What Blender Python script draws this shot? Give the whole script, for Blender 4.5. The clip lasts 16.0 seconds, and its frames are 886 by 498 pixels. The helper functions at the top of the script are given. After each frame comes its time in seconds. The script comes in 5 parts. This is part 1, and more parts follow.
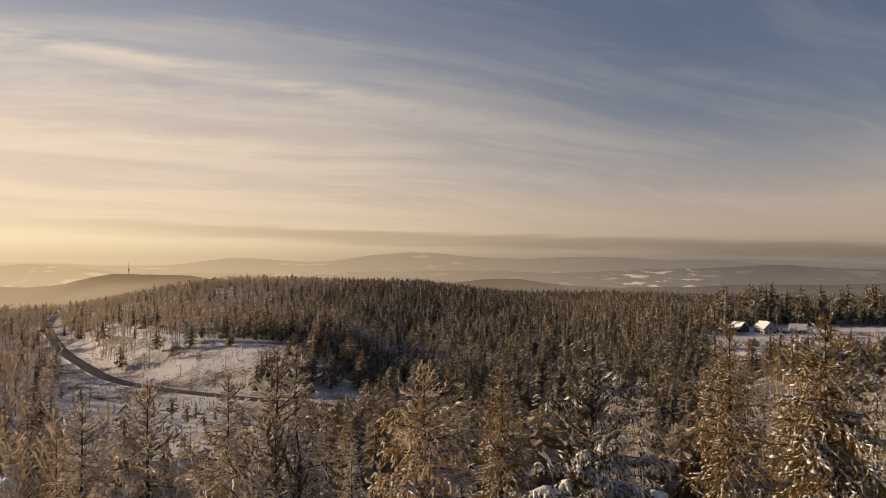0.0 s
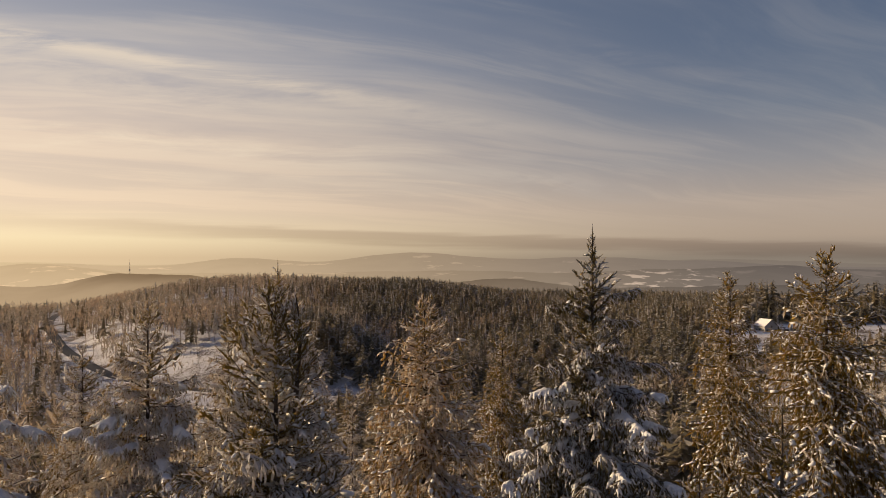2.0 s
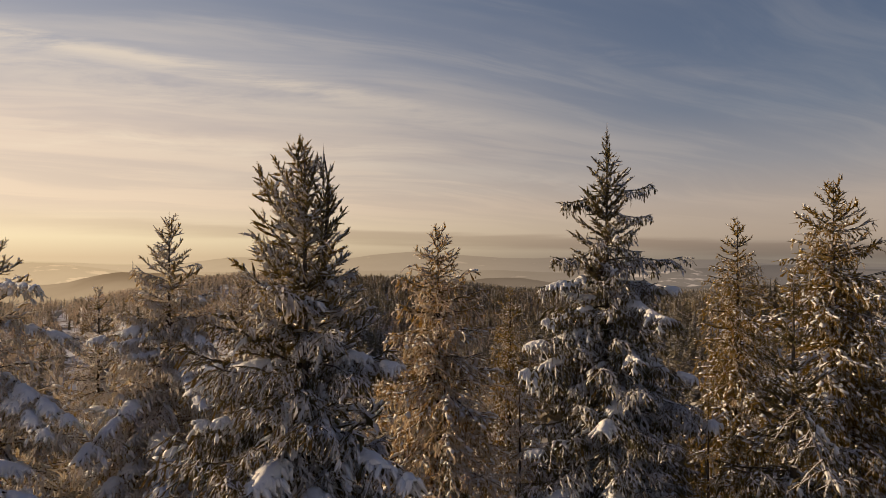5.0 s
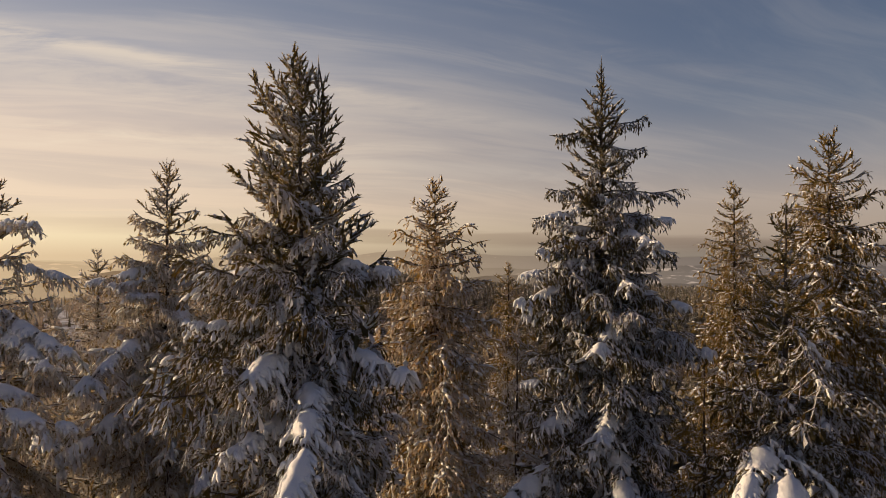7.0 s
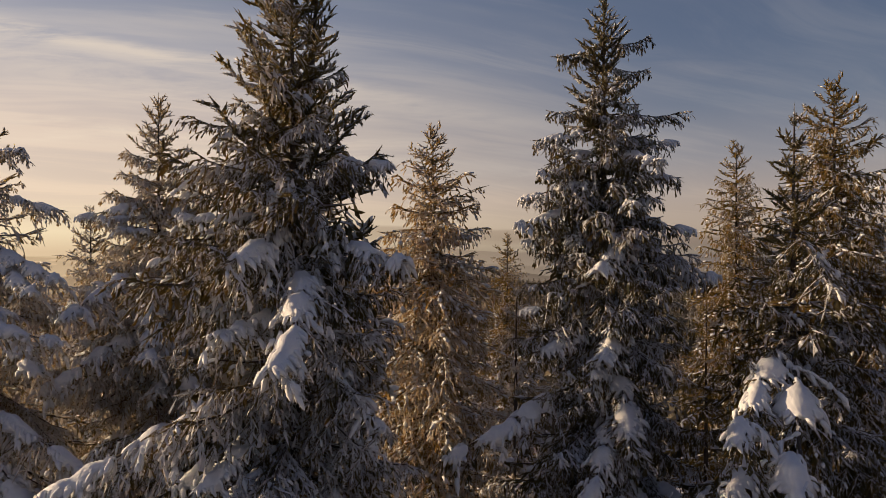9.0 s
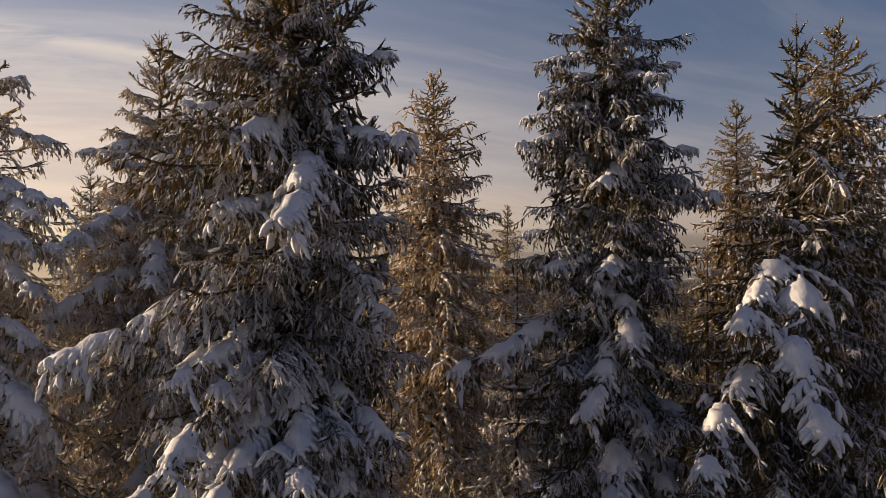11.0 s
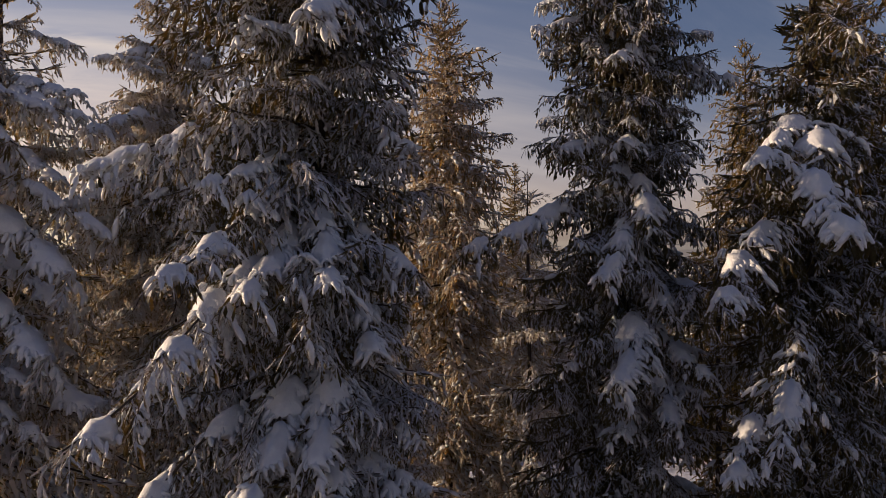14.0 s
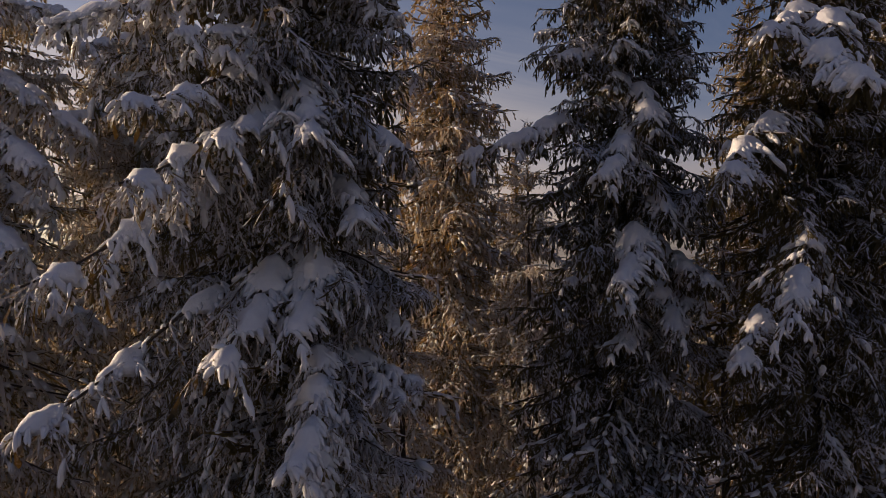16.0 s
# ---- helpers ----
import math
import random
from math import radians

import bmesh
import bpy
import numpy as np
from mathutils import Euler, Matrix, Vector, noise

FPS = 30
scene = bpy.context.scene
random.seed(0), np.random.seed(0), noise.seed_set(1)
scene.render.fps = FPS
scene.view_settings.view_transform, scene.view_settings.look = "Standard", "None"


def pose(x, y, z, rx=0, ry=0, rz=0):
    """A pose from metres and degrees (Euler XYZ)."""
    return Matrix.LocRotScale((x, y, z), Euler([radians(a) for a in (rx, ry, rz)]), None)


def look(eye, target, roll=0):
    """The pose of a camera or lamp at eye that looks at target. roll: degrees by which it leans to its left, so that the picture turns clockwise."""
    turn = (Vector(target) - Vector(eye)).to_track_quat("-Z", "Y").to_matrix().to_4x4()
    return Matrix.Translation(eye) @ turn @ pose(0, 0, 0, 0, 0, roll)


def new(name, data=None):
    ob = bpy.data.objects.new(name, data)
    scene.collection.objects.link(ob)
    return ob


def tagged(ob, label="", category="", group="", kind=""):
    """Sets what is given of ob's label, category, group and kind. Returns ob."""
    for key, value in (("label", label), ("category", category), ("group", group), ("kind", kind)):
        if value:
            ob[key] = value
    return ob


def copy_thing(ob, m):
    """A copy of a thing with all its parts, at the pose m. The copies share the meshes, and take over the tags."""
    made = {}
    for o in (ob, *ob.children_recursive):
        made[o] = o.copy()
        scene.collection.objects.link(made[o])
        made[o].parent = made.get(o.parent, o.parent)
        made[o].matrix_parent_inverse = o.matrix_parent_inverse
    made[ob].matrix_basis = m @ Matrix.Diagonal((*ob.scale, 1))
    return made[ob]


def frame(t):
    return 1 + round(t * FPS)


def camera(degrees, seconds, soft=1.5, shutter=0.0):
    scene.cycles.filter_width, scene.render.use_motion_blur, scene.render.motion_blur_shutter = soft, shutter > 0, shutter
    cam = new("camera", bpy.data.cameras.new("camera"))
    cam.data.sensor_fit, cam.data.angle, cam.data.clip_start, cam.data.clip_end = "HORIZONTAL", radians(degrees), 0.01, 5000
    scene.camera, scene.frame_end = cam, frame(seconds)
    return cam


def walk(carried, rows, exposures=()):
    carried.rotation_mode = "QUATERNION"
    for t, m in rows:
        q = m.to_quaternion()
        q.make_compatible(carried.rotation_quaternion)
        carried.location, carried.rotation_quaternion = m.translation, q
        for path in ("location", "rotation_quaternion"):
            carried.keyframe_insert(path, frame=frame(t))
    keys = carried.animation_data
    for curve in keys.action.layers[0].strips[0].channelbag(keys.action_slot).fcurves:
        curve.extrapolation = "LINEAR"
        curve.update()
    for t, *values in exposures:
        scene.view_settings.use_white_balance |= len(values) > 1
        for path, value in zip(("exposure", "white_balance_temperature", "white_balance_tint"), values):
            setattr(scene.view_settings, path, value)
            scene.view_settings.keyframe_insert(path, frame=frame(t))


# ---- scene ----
cam = camera(66.0, 16.0, soft=0.6)
ROWS = [
    (0, 0, 0, 24, 0, 0.7, -0),
    (0.5, 0.075, 0.149, 23.624, 0, 0.69, 0.02),
    (1, 0.109, 0.206, 23.193, 0.01, 0.71, 0.01),
    (1.5, 0.078, 0.157, 22.788, 0.05, 0.73, -0.07),
    (2, 0.008, 0.018, 22.459, 0.06, 0.73, -0.05),
    (2.5, -0.102, -0.14, 22.135, 0.08, 0.75, -0.1),
    (3, -0.186, -0.216, 21.862, 0.07, 0.75, -0.01),
    (3.5, -0.242, -0.207, 21.599, 0.07, 0.73, -0.04),
    (4, -0.265, -0.217, 21.333, 0.14, 0.72, -0.07),
    (6.5, -0.183, -0.269, 19.992, 0.36, 0.58, -0.08),
    (7, -0.169, -0.294, 19.722, 0.27, 0.53, 0.03),
    (7.5, -0.133, -0.221, 19.419, 0.23, 0.53, -0.03),
    (8, -0.127, -0.117, 19.138, 0.16, 0.42, -0.06),
    (8.5, -0.148, -0.013, 18.85, 0.13, 0.34, -0.04),
    (9, -0.156, 0.011, 18.567, 0.15, 0.26, -0.07),
    (11.5, -0.22, 0.021, 17.055, 0.04, 0.29, 0.12),
    (12, -0.214, 0.012, 16.783, 0.07, 0.2, 0.14),
    (12.5, -0.277, -0.059, 16.481, 0.13, 0.24, 0.2),
    (13, -0.343, -0.109, 16.187, 0.17, 0.16, 0.22),
    (13.5, -0.397, -0.1, 15.888, 0.23, 0.16, 0.29),
    (14, -0.427, -0.061, 15.588, 0.29, 0.08, 0.31),
    (14.5, -0.433, -0.01, 15.292, 0.27, 0.04, 0.28),
    (15, -0.392, 0.093, 14.962, 0.33, 0.11, 0.44),
    (15.5, -0.369, 0.205, 14.643, 0.32, 0.16, 0.59),
    (16, -0.304, 0.294, 14.339, 0.61, -0.03, 0.66),
]
walk(cam, [(t, pose(x, y, z, 90 + pitch, roll, yaw)) for t, x, y, z, yaw, pitch, roll in ROWS],
     exposures=[(0.0, 0.20, 6500, 10), (7.0, 0.16, 6350, 11), (9.0, 0.14, 6250, 12), (12.5, 0.18, 5880, 14), (16.0, -0.02, 5850, 17)])

# ---- light: low winter sun ahead on the left, thin cirrus sky ----
SUN_AZ, SUN_EL = radians(76.0), radians(13.5)      # degrees to the left of straight ahead, height
GLOW_AZ = radians(62.0)                             # middle of the bright haze and cirrus round the sun
sun_dir = Vector((-math.sin(SUN_AZ) * math.cos(SUN_EL), math.cos(SUN_AZ) * math.cos(SUN_EL), math.sin(SUN_EL)))


def lin(r, g, b):
    """Linear colour from display values 0 to 255."""
    return tuple(((v / 255 + 0.055) / 1.055) ** 2.4 if v > 10 else v / 255 / 12.92 for v in (r, g, b)) + (1.0,)


class Nodes:
    """Short hand for building node trees."""

    def __init__(self, tree):
        self.tree = tree
        tree.nodes.clear()

    def add(self, kind, **settings):
        node = self.tree.nodes.new(kind)
        for key, value in settings.items():
            setattr(node, key, value)
        return node

    def link(self, source, target):
        self.tree.links.new(source, target)

    def put(self, socket, value):
        if isinstance(value, bpy.types.NodeSocket):
            self.link(value, socket)
        else:
            socket.default_value = value

    def math(self, op, a, b=0.0, clamp=False):
        node = self.add("ShaderNodeMath", operation=op, use_clamp=clamp)
        self.put(node.inputs[0], a)
        self.put(node.inputs[1], b)
        return node.outputs[0]

    def step(self, value, lo, hi, to0=0.0, to1=1.0):
        node = self.add("ShaderNodeMapRange", interpolation_type="SMOOTHSTEP")
        for socket, v in zip(node.inputs, (value, lo, hi, to0, to1)):
            self.put(socket, v)
        return node.outputs[0]

    def mix(self, f, a, b, blend="MIX"):
        node = self.add("ShaderNodeMix", data_type="RGBA", blend_type=blend)
        self.put(node.inputs[0], f)
        self.put(node.inputs[6], a)
        self.put(node.inputs[7], b)
        return node.outputs[2]

    def ramp(self, value, stops):
        node = self.add("ShaderNodeValToRGB")
        while len(node.color_ramp.elements) < len(stops):
            node.color_ramp.elements.new(0.5)
        for element, (at, colour) in zip(node.color_ramp.elements, stops):
            element.position, element.color = at, colour
        self.put(node.inputs[0], value)
        return node.outputs[0]

    def noise(self, scale, detail=4.0, rough=0.55, vector=None, distortion=0.0):
        node = self.add("ShaderNodeTexNoise")
        for key, v in (("Scale", scale), ("Detail", detail), ("Roughness", rough), ("Distortion", distortion)):
            node.inputs[key].default_value = v
        if vector is not None:
            self.link(vector, node.inputs["Vector"])
        return node.outputs[0]

    def joined(self, x, y, z=0.0):
        node = self.add("ShaderNodeCombineXYZ")
        for socket, v in zip(node.inputs, (x, y, z)):
            self.put(socket, v)
        return node.outputs[0]


def make_world():
    world = bpy.data.worlds.new("winter_sky")
    scene.world = world
    world.use_nodes = True
    n = Nodes(world.node_tree)
    where = n.add("ShaderNodeTexCoord").outputs["Generated"]
    split = n.add("ShaderNodeSeparateXYZ")
    n.link(where, split.inputs[0])
    x, y, z = split.outputs
    flat = n.math("SQRT", n.math("ADD", n.math("MULTIPLY", x, x), n.math("ADD", n.math("MULTIPLY", y, y), 1e-5)))
    toward = n.math("DIVIDE", n.math("ADD", n.math("MULTIPLY", x, -math.sin(GLOW_AZ)), n.math("MULTIPLY", y, math.cos(GLOW_AZ))), flat)
    up = n.math("MULTIPLY", n.math("MAXIMUM", z, 0.0), 2.0, clamp=True)
    warm_side = n.ramp(up, [(0.0, lin(236, 206, 164)), (0.05, lin(255, 231, 187)), (0.14, lin(249, 219, 186)), (0.32, lin(236, 209, 184)),
                            (0.52, lin(190, 182, 180)), (0.7, lin(146, 150, 162)), (1.0, lin(62, 78, 112))])
    cool_side = n.ramp(up, [(0.0, lin(138, 126, 114)), (0.06, lin(176, 156, 139)), (0.15, lin(184, 164, 148)), (0.26, lin(154, 148, 147)),
                            (0.4, lin(113, 121, 135)), (0.58, lin(92, 105, 126)), (0.72, lin(84, 98, 121)), (1.0, lin(42, 58, 94))])
    veil = n.mix(n.math("POWER", n.step(toward, -0.25, 1.0), 1.95), cool_side, warm_side)
    # cirrus: noise stretched along one bearing on a flat layer high above
    depth = n.math("ADD", n.math("MAXIMUM", z, 0.0), 0.10)
    px, py = n.math("DIVIDE", x, depth), n.math("DIVIDE", y, depth)
    a = radians(24)
    along = n.math("ADD", n.math("MULTIPLY", px, math.cos(a)), n.math("MULTIPLY", py, math.sin(a)))
    across = n.math("SUBTRACT", n.math("MULTIPLY", py, math.cos(a)), n.math("MULTIPLY", px, math.sin(a)))
    bend = n.noise(0.35, 2.0, 0.5, n.joined(along, across, 3.0))
    across2 = n.math("ADD", across, n.math("MULTIPLY", bend, 1.6))
    broad = n.noise(1.0, 5.0, 0.6, n.joined(n.math("MULTIPLY", along, 0.22), n.math("MULTIPLY", across2, 0.75), 0.0))
    fine = n.noise(1.0, 6.0, 0.65, n.joined(n.math("MULTIPLY", along, 0.5), n.math("MULTIPLY", across2, 3.0), 5.0), 0.4)
    streaks = n.math("ADD", n.math("MULTIPLY", n.step(broad, 0.40, 0.66), 0.62), n.math("MULTIPLY", n.step(fine, 0.42, 0.75), 0.42))
    high = n.step(z, 0.02, 0.10)
    bright = n.mix(n.step(toward, 0.0, 0.95), lin(168, 160, 158), lin(255, 232, 200))
    clouded = n.mix(n.math("MULTIPLY", n.math("MULTIPLY", streaks, high), 0.34), veil, bright)
    clear = n.math("MULTIPLY", n.math("SUBTRACT", 1.0, n.step(streaks, 0.0, 0.5)), high)
    clouded = n.mix(n.math("MULTIPLY", clear, 0.30), clouded, n.mix(1.0, clouded, lin(205, 216, 236), "MULTIPLY"))
    # single long wisps: bearing and height where each begins, its slope, bend, half width, length and strength
    side = n.math("DIVIDE", x, n.math("MAXIMUM", y, 0.2))
    rise = n.math("DIVIDE", z, n.math("MAXIMUM", y, 0.2))
    frayed = n.noise(1.0, 5.0, 0.65, n.joined(n.math("MULTIPLY", side, 4.0), n.math("MULTIPLY", rise, 26.0), 2.0), 0.6)
    waver = n.math("MULTIPLY", n.math("SUBTRACT", n.noise(2.5, 3.0, 0.5, n.joined(side, n.math("MULTIPLY", rise, 1.5), 7.0)), 0.5), 0.035)
    for u0, v0, slope, bend, half, long, strength in ((-0.75, 0.352, -0.20, 0.02, 0.013, 0.95, 0.55), (-0.75, 0.300, -0.17, 0.03, 0.030, 0.9, 0.30), (-0.60, 0.198, -0.16, 0.0, 0.005, 0.24, 0.60),
                                                      (-0.70, 0.182, -0.04, -0.05, 0.020, 0.7, 0.40), (-0.36, 0.158, -0.075, -0.035, 0.012, 0.85, 0.45), (-0.20, 0.160, -0.02, 0.0, 0.009, 0.26, 0.45),
                                                      (0.04, 0.144, -0.03, 0.0, 0.006, 0.12, 0.35), (-0.10, 0.212, -0.12, 0.04, 0.010, 0.55, 0.22), (0.10, 0.330, -0.22, 0.05, 0.014, 0.5, 0.14), (-0.45, 0.120, -0.03, -0.02, 0.010, 0.9, 0.22)):
        du = n.math("SUBTRACT", side, u0)
        line = n.math("ADD", n.math("ADD", v0, n.math("MULTIPLY", du, slope)), n.math("MULTIPLY", n.math("MULTIPLY", du, du), bend))
        off = n.math("ABSOLUTE", n.math("SUBTRACT", n.math("ADD", rise, waver), line))
        body = n.math("MULTIPLY", n.step(off, 0.0, half * 1.8, 1.0, 0.0), n.math("MULTIPLY", n.step(du, -0.02, 0.10), n.step(du, long * 0.55, long, 1.0, 0.0)))
        body = n.math("MULTIPLY", n.math("MULTIPLY", body, n.step(frayed, 0.32, 0.62)), n.step(y, 0.15, 0.4, 0.0, strength))
        clouded = n.mix(body, clouded, bright)
    # low grey bank of stratus over the horizon, a little lower to the right
    low = n.math("ADD", n.math("ADD", z, n.math("MULTIPLY", side, 0.030)), n.math("MULTIPLY", n.math("SUBTRACT", n.noise(1.0, 4.0, 0.55, n.joined(n.math("MULTIPLY", side, 5.0), n.math("MULTIPLY", z, 90.0), 1.0)), 0.5), 0.020))
    bank = n.math("MULTIPLY", n.step(low, 0.010, 0.026), n.math("SUBTRACT", 1.0, n.step(low, 0.030, 0.040)))
    bank = n.math("MULTIPLY", bank, n.step(side, -0.75, -0.1, 0.15, 0.75))
    clouded = n.mix(bank, clouded, n.mix(1.0, clouded, lin(212, 205, 205), "MULTIPLY"))
    sky = n.add("ShaderNodeTexSky", sky_type="NISHITA", sun_disc=False, sun_elevation=SUN_EL, sun_rotation=-SUN_AZ, altitude=600.0, dust_density=2.0)
    both = n.mix(0.90, n.mix(1.0, sky.outputs[0], (0.10, 0.10, 0.10, 1), "MULTIPLY"), clouded)
    back = n.add("ShaderNodeBackground")
    n.link(both, back.inputs[0])
    back.inputs[1].default_value = 0.88
    n.link(back.outputs[0], n.add("ShaderNodeOutputWorld").inputs[0])


make_world()
sun = new("sun", bpy.data.lights.new("sun", "SUN"))
sun.data.energy, sun.data.angle, sun.data.color = 5.0, radians(0.6), (1.0, 0.715, 0.42)
sun.matrix_world = look(sun_dir * 300, (0, 0, 0))


# ---- materials ----
def material(name):
    m = bpy.data.materials.new(name)
    m.use_nodes = True
    return m, Nodes(m.node_tree)


def finish(n, colour, rough=0.7, bump=None, strength=0.3, distance=0.02, glow=None, through_light=0.0, through_colour=None, extra=()):
    bsdf = n.add("ShaderNodeBsdfPrincipled")
    n.put(bsdf.inputs["Base Color"], colour)
    n.put(bsdf.inputs["Roughness"], rough)
    bsdf.inputs["Specular IOR Level"].default_value = 0.25
    for key, v in extra:
        n.put(bsdf.inputs[key], v)
    if bump is not None:
        b = n.add("ShaderNodeBump")
        b.inputs["Strength"].default_value, b.inputs["Distance"].default_value = strength, distance
        n.link(bump, b.inputs["Height"])
        n.link(b.outputs[0], bsdf.inputs["Normal"])
    out = bsdf.outputs[0]
    if through_light:
        t = n.add("ShaderNodeBsdfTranslucent")
        n.put(t.inputs[0], through_colour if through_colour is not None else colour)
        mixed = n.add("ShaderNodeMixShader")
        n.put(mixed.inputs[0], through_light)
        n.link(out, mixed.inputs[1])
        n.link(t.outputs[0], mixed.inputs[2])
        out = mixed.outputs[0]
    n.link(out, n.add("ShaderNodeOutputMaterial").inputs[0])


def position(n):
    return n.add("ShaderNodeNewGeometry").outputs["Position"]


def facing_up(n):
    s = n.add("ShaderNodeSeparateXYZ")
    n.link(n.add("ShaderNodeNewGeometry").outputs["Normal"], s.inputs[0])
    return s.outputs[2]


def snow_material():
    m, n = material("snow")
    p = position(n)
    grain, soft = n.noise(90.0, 3.0, 0.6, p), n.noise(7.0, 4.0, 0.6, p)
    colour = n.mix(n.step(soft, 0.35, 0.7), (0.84, 0.85, 0.88, 1), (0.93, 0.93, 0.94, 1))
    finish(n, colour, 0.55, n.math("ADD", n.math("MULTIPLY", grain, 0.25), soft), 0.55, 0.05, through_light=0.12, through_colour=(0.8, 0.78, 0.76, 1))
    return m


def needle_material(name, frost, sheer, green=(0.042, 0.046, 0.026, 1), brown=(0.070, 0.058, 0.036, 1), lit=((0.52, 0.385, 0.11, 1), (0.74, 0.68, 0.58, 1))):
    m, n = material(name)
    p = position(n)
    tone = n.mix(n.step(n.noise(5.0, 3.0, 0.6, p), 0.35, 0.65), green, brown)
    rand = n.add("ShaderNodeNewGeometry").outputs["Random Per Island"]
    tone = n.mix(1.0, tone, n.ramp(rand, [(0.0, (0.75, 0.75, 0.75, 1)), (1.0, (1.25, 1.25, 1.25, 1))]), "MULTIPLY")
    rime = n.math("ADD", n.math("ADD", n.math("MULTIPLY", n.step(n.noise(2.2, 4.0, 0.65, p), 0.34, 0.66), 0.42), n.math("MULTIPLY", facing_up(n), 0.66)),
                  n.math("ADD", n.math("MULTIPLY", n.math("SUBTRACT", n.noise(38.0, 2.0, 0.5, p), 0.5), 0.8), n.math("MULTIPLY", rand, 0.15)))
    cover = n.math("MULTIPLY", n.step(rime, 0.72 - frost, 1.00 - frost), 0.88)
    colour = n.mix(cover, tone, (0.80, 0.80, 0.84, 1))
    finish(n, colour, 0.75, through_light=sheer, through_colour=n.mix(cover, *lit))
    return m


def bark_material():
    m, n = material("bark")
    p = position(n)
    g = n.noise(14.0, 5.0, 0.65, p)
    finish(n, n.mix(g, (0.028, 0.021, 0.016, 1), (0.12, 0.095, 0.075, 1)), 0.85, g, 0.8, 0.03)
    return m


def forest_material(name, dark, light, snow, sheer):
    m, n = material(name)
    p = position(n)
    rand = n.add("ShaderNodeNewGeometry").outputs["Random Per Island"]
    tone = n.mix(rand, dark, light)
    stand = n.noise(0.018, 3.0, 0.6, p)
    tone = n.mix(n.step(stand, 0.4, 0.65), tone, n.mix(1.0, tone, (1.22, 1.10, 1.0, 1), "MULTIPLY"))
    dab = n.math("ADD", n.math("MULTIPLY", n.noise(1.6, 3.0, 0.7, p), 0.6), n.math("MULTIPLY", n.math("FRACT", n.math("MULTIPLY", rand, 17.3)), 0.40))
    cover = n.step(dab, 0.76 - snow, 0.86 - snow)
    finish(n, n.mix(n.math("MULTIPLY", cover, 0.75), tone, (0.62, 0.61, 0.62, 1)), 0.85, through_light=sheer)
    return m


def ground_material(name, lo, hi):
    m, n = material(name)
    p = position(n)
    broad, fine = n.noise(0.05, 6.0, 0.62, p), n.noise(1.3, 5.0, 0.65, p)
    scrub = n.math("ADD", n.math("MULTIPLY", broad, 0.7), n.math("MULTIPLY", fine, 0.5))
    white = n.mix(n.noise(0.02, 4.0, 0.6, p), (0.62, 0.63, 0.68, 1), (0.84, 0.84, 0.86, 1))
    brown = n.mix(fine, (0.045, 0.032, 0.02, 1), (0.15, 0.105, 0.07, 1))
    finish(n, n.mix(n.step(scrub, lo, hi), white, brown), 0.7, fine, 0.5, 0.3)
    return m


def plain(name, a, b, scale=3.0, rough=0.7, bump=0.3, distance=0.02):
    m, n = material(name)
    g = n.noise(scale, 5.0, 0.6, position(n))
    finish(n, n.mix(g, a, b), rough, g, bump, distance)
    return m


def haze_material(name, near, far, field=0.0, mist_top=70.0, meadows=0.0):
    """Far woods and meadows; the bright misty air before them is painted in as glow."""
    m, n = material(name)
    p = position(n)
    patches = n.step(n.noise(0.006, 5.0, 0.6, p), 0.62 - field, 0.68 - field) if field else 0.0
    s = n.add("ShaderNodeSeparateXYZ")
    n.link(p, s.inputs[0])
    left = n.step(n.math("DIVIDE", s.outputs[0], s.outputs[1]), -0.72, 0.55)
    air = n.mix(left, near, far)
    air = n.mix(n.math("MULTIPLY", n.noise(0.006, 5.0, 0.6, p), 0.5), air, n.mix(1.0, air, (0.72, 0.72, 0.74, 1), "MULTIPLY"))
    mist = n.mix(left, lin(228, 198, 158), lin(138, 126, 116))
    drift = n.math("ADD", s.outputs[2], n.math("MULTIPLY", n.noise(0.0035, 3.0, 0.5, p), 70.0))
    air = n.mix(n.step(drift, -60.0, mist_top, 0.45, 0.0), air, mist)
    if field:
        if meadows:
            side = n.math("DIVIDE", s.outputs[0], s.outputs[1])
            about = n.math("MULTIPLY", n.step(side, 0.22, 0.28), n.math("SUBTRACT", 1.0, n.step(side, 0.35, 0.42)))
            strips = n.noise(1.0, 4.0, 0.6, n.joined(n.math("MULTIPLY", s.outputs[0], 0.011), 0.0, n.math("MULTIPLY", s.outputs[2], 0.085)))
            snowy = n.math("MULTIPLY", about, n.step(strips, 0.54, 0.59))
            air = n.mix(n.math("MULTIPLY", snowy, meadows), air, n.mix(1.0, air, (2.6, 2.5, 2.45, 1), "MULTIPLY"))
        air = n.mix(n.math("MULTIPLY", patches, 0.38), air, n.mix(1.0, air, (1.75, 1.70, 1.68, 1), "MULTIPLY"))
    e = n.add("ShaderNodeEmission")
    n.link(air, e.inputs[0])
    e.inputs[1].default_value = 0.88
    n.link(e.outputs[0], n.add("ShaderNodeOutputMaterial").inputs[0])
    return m


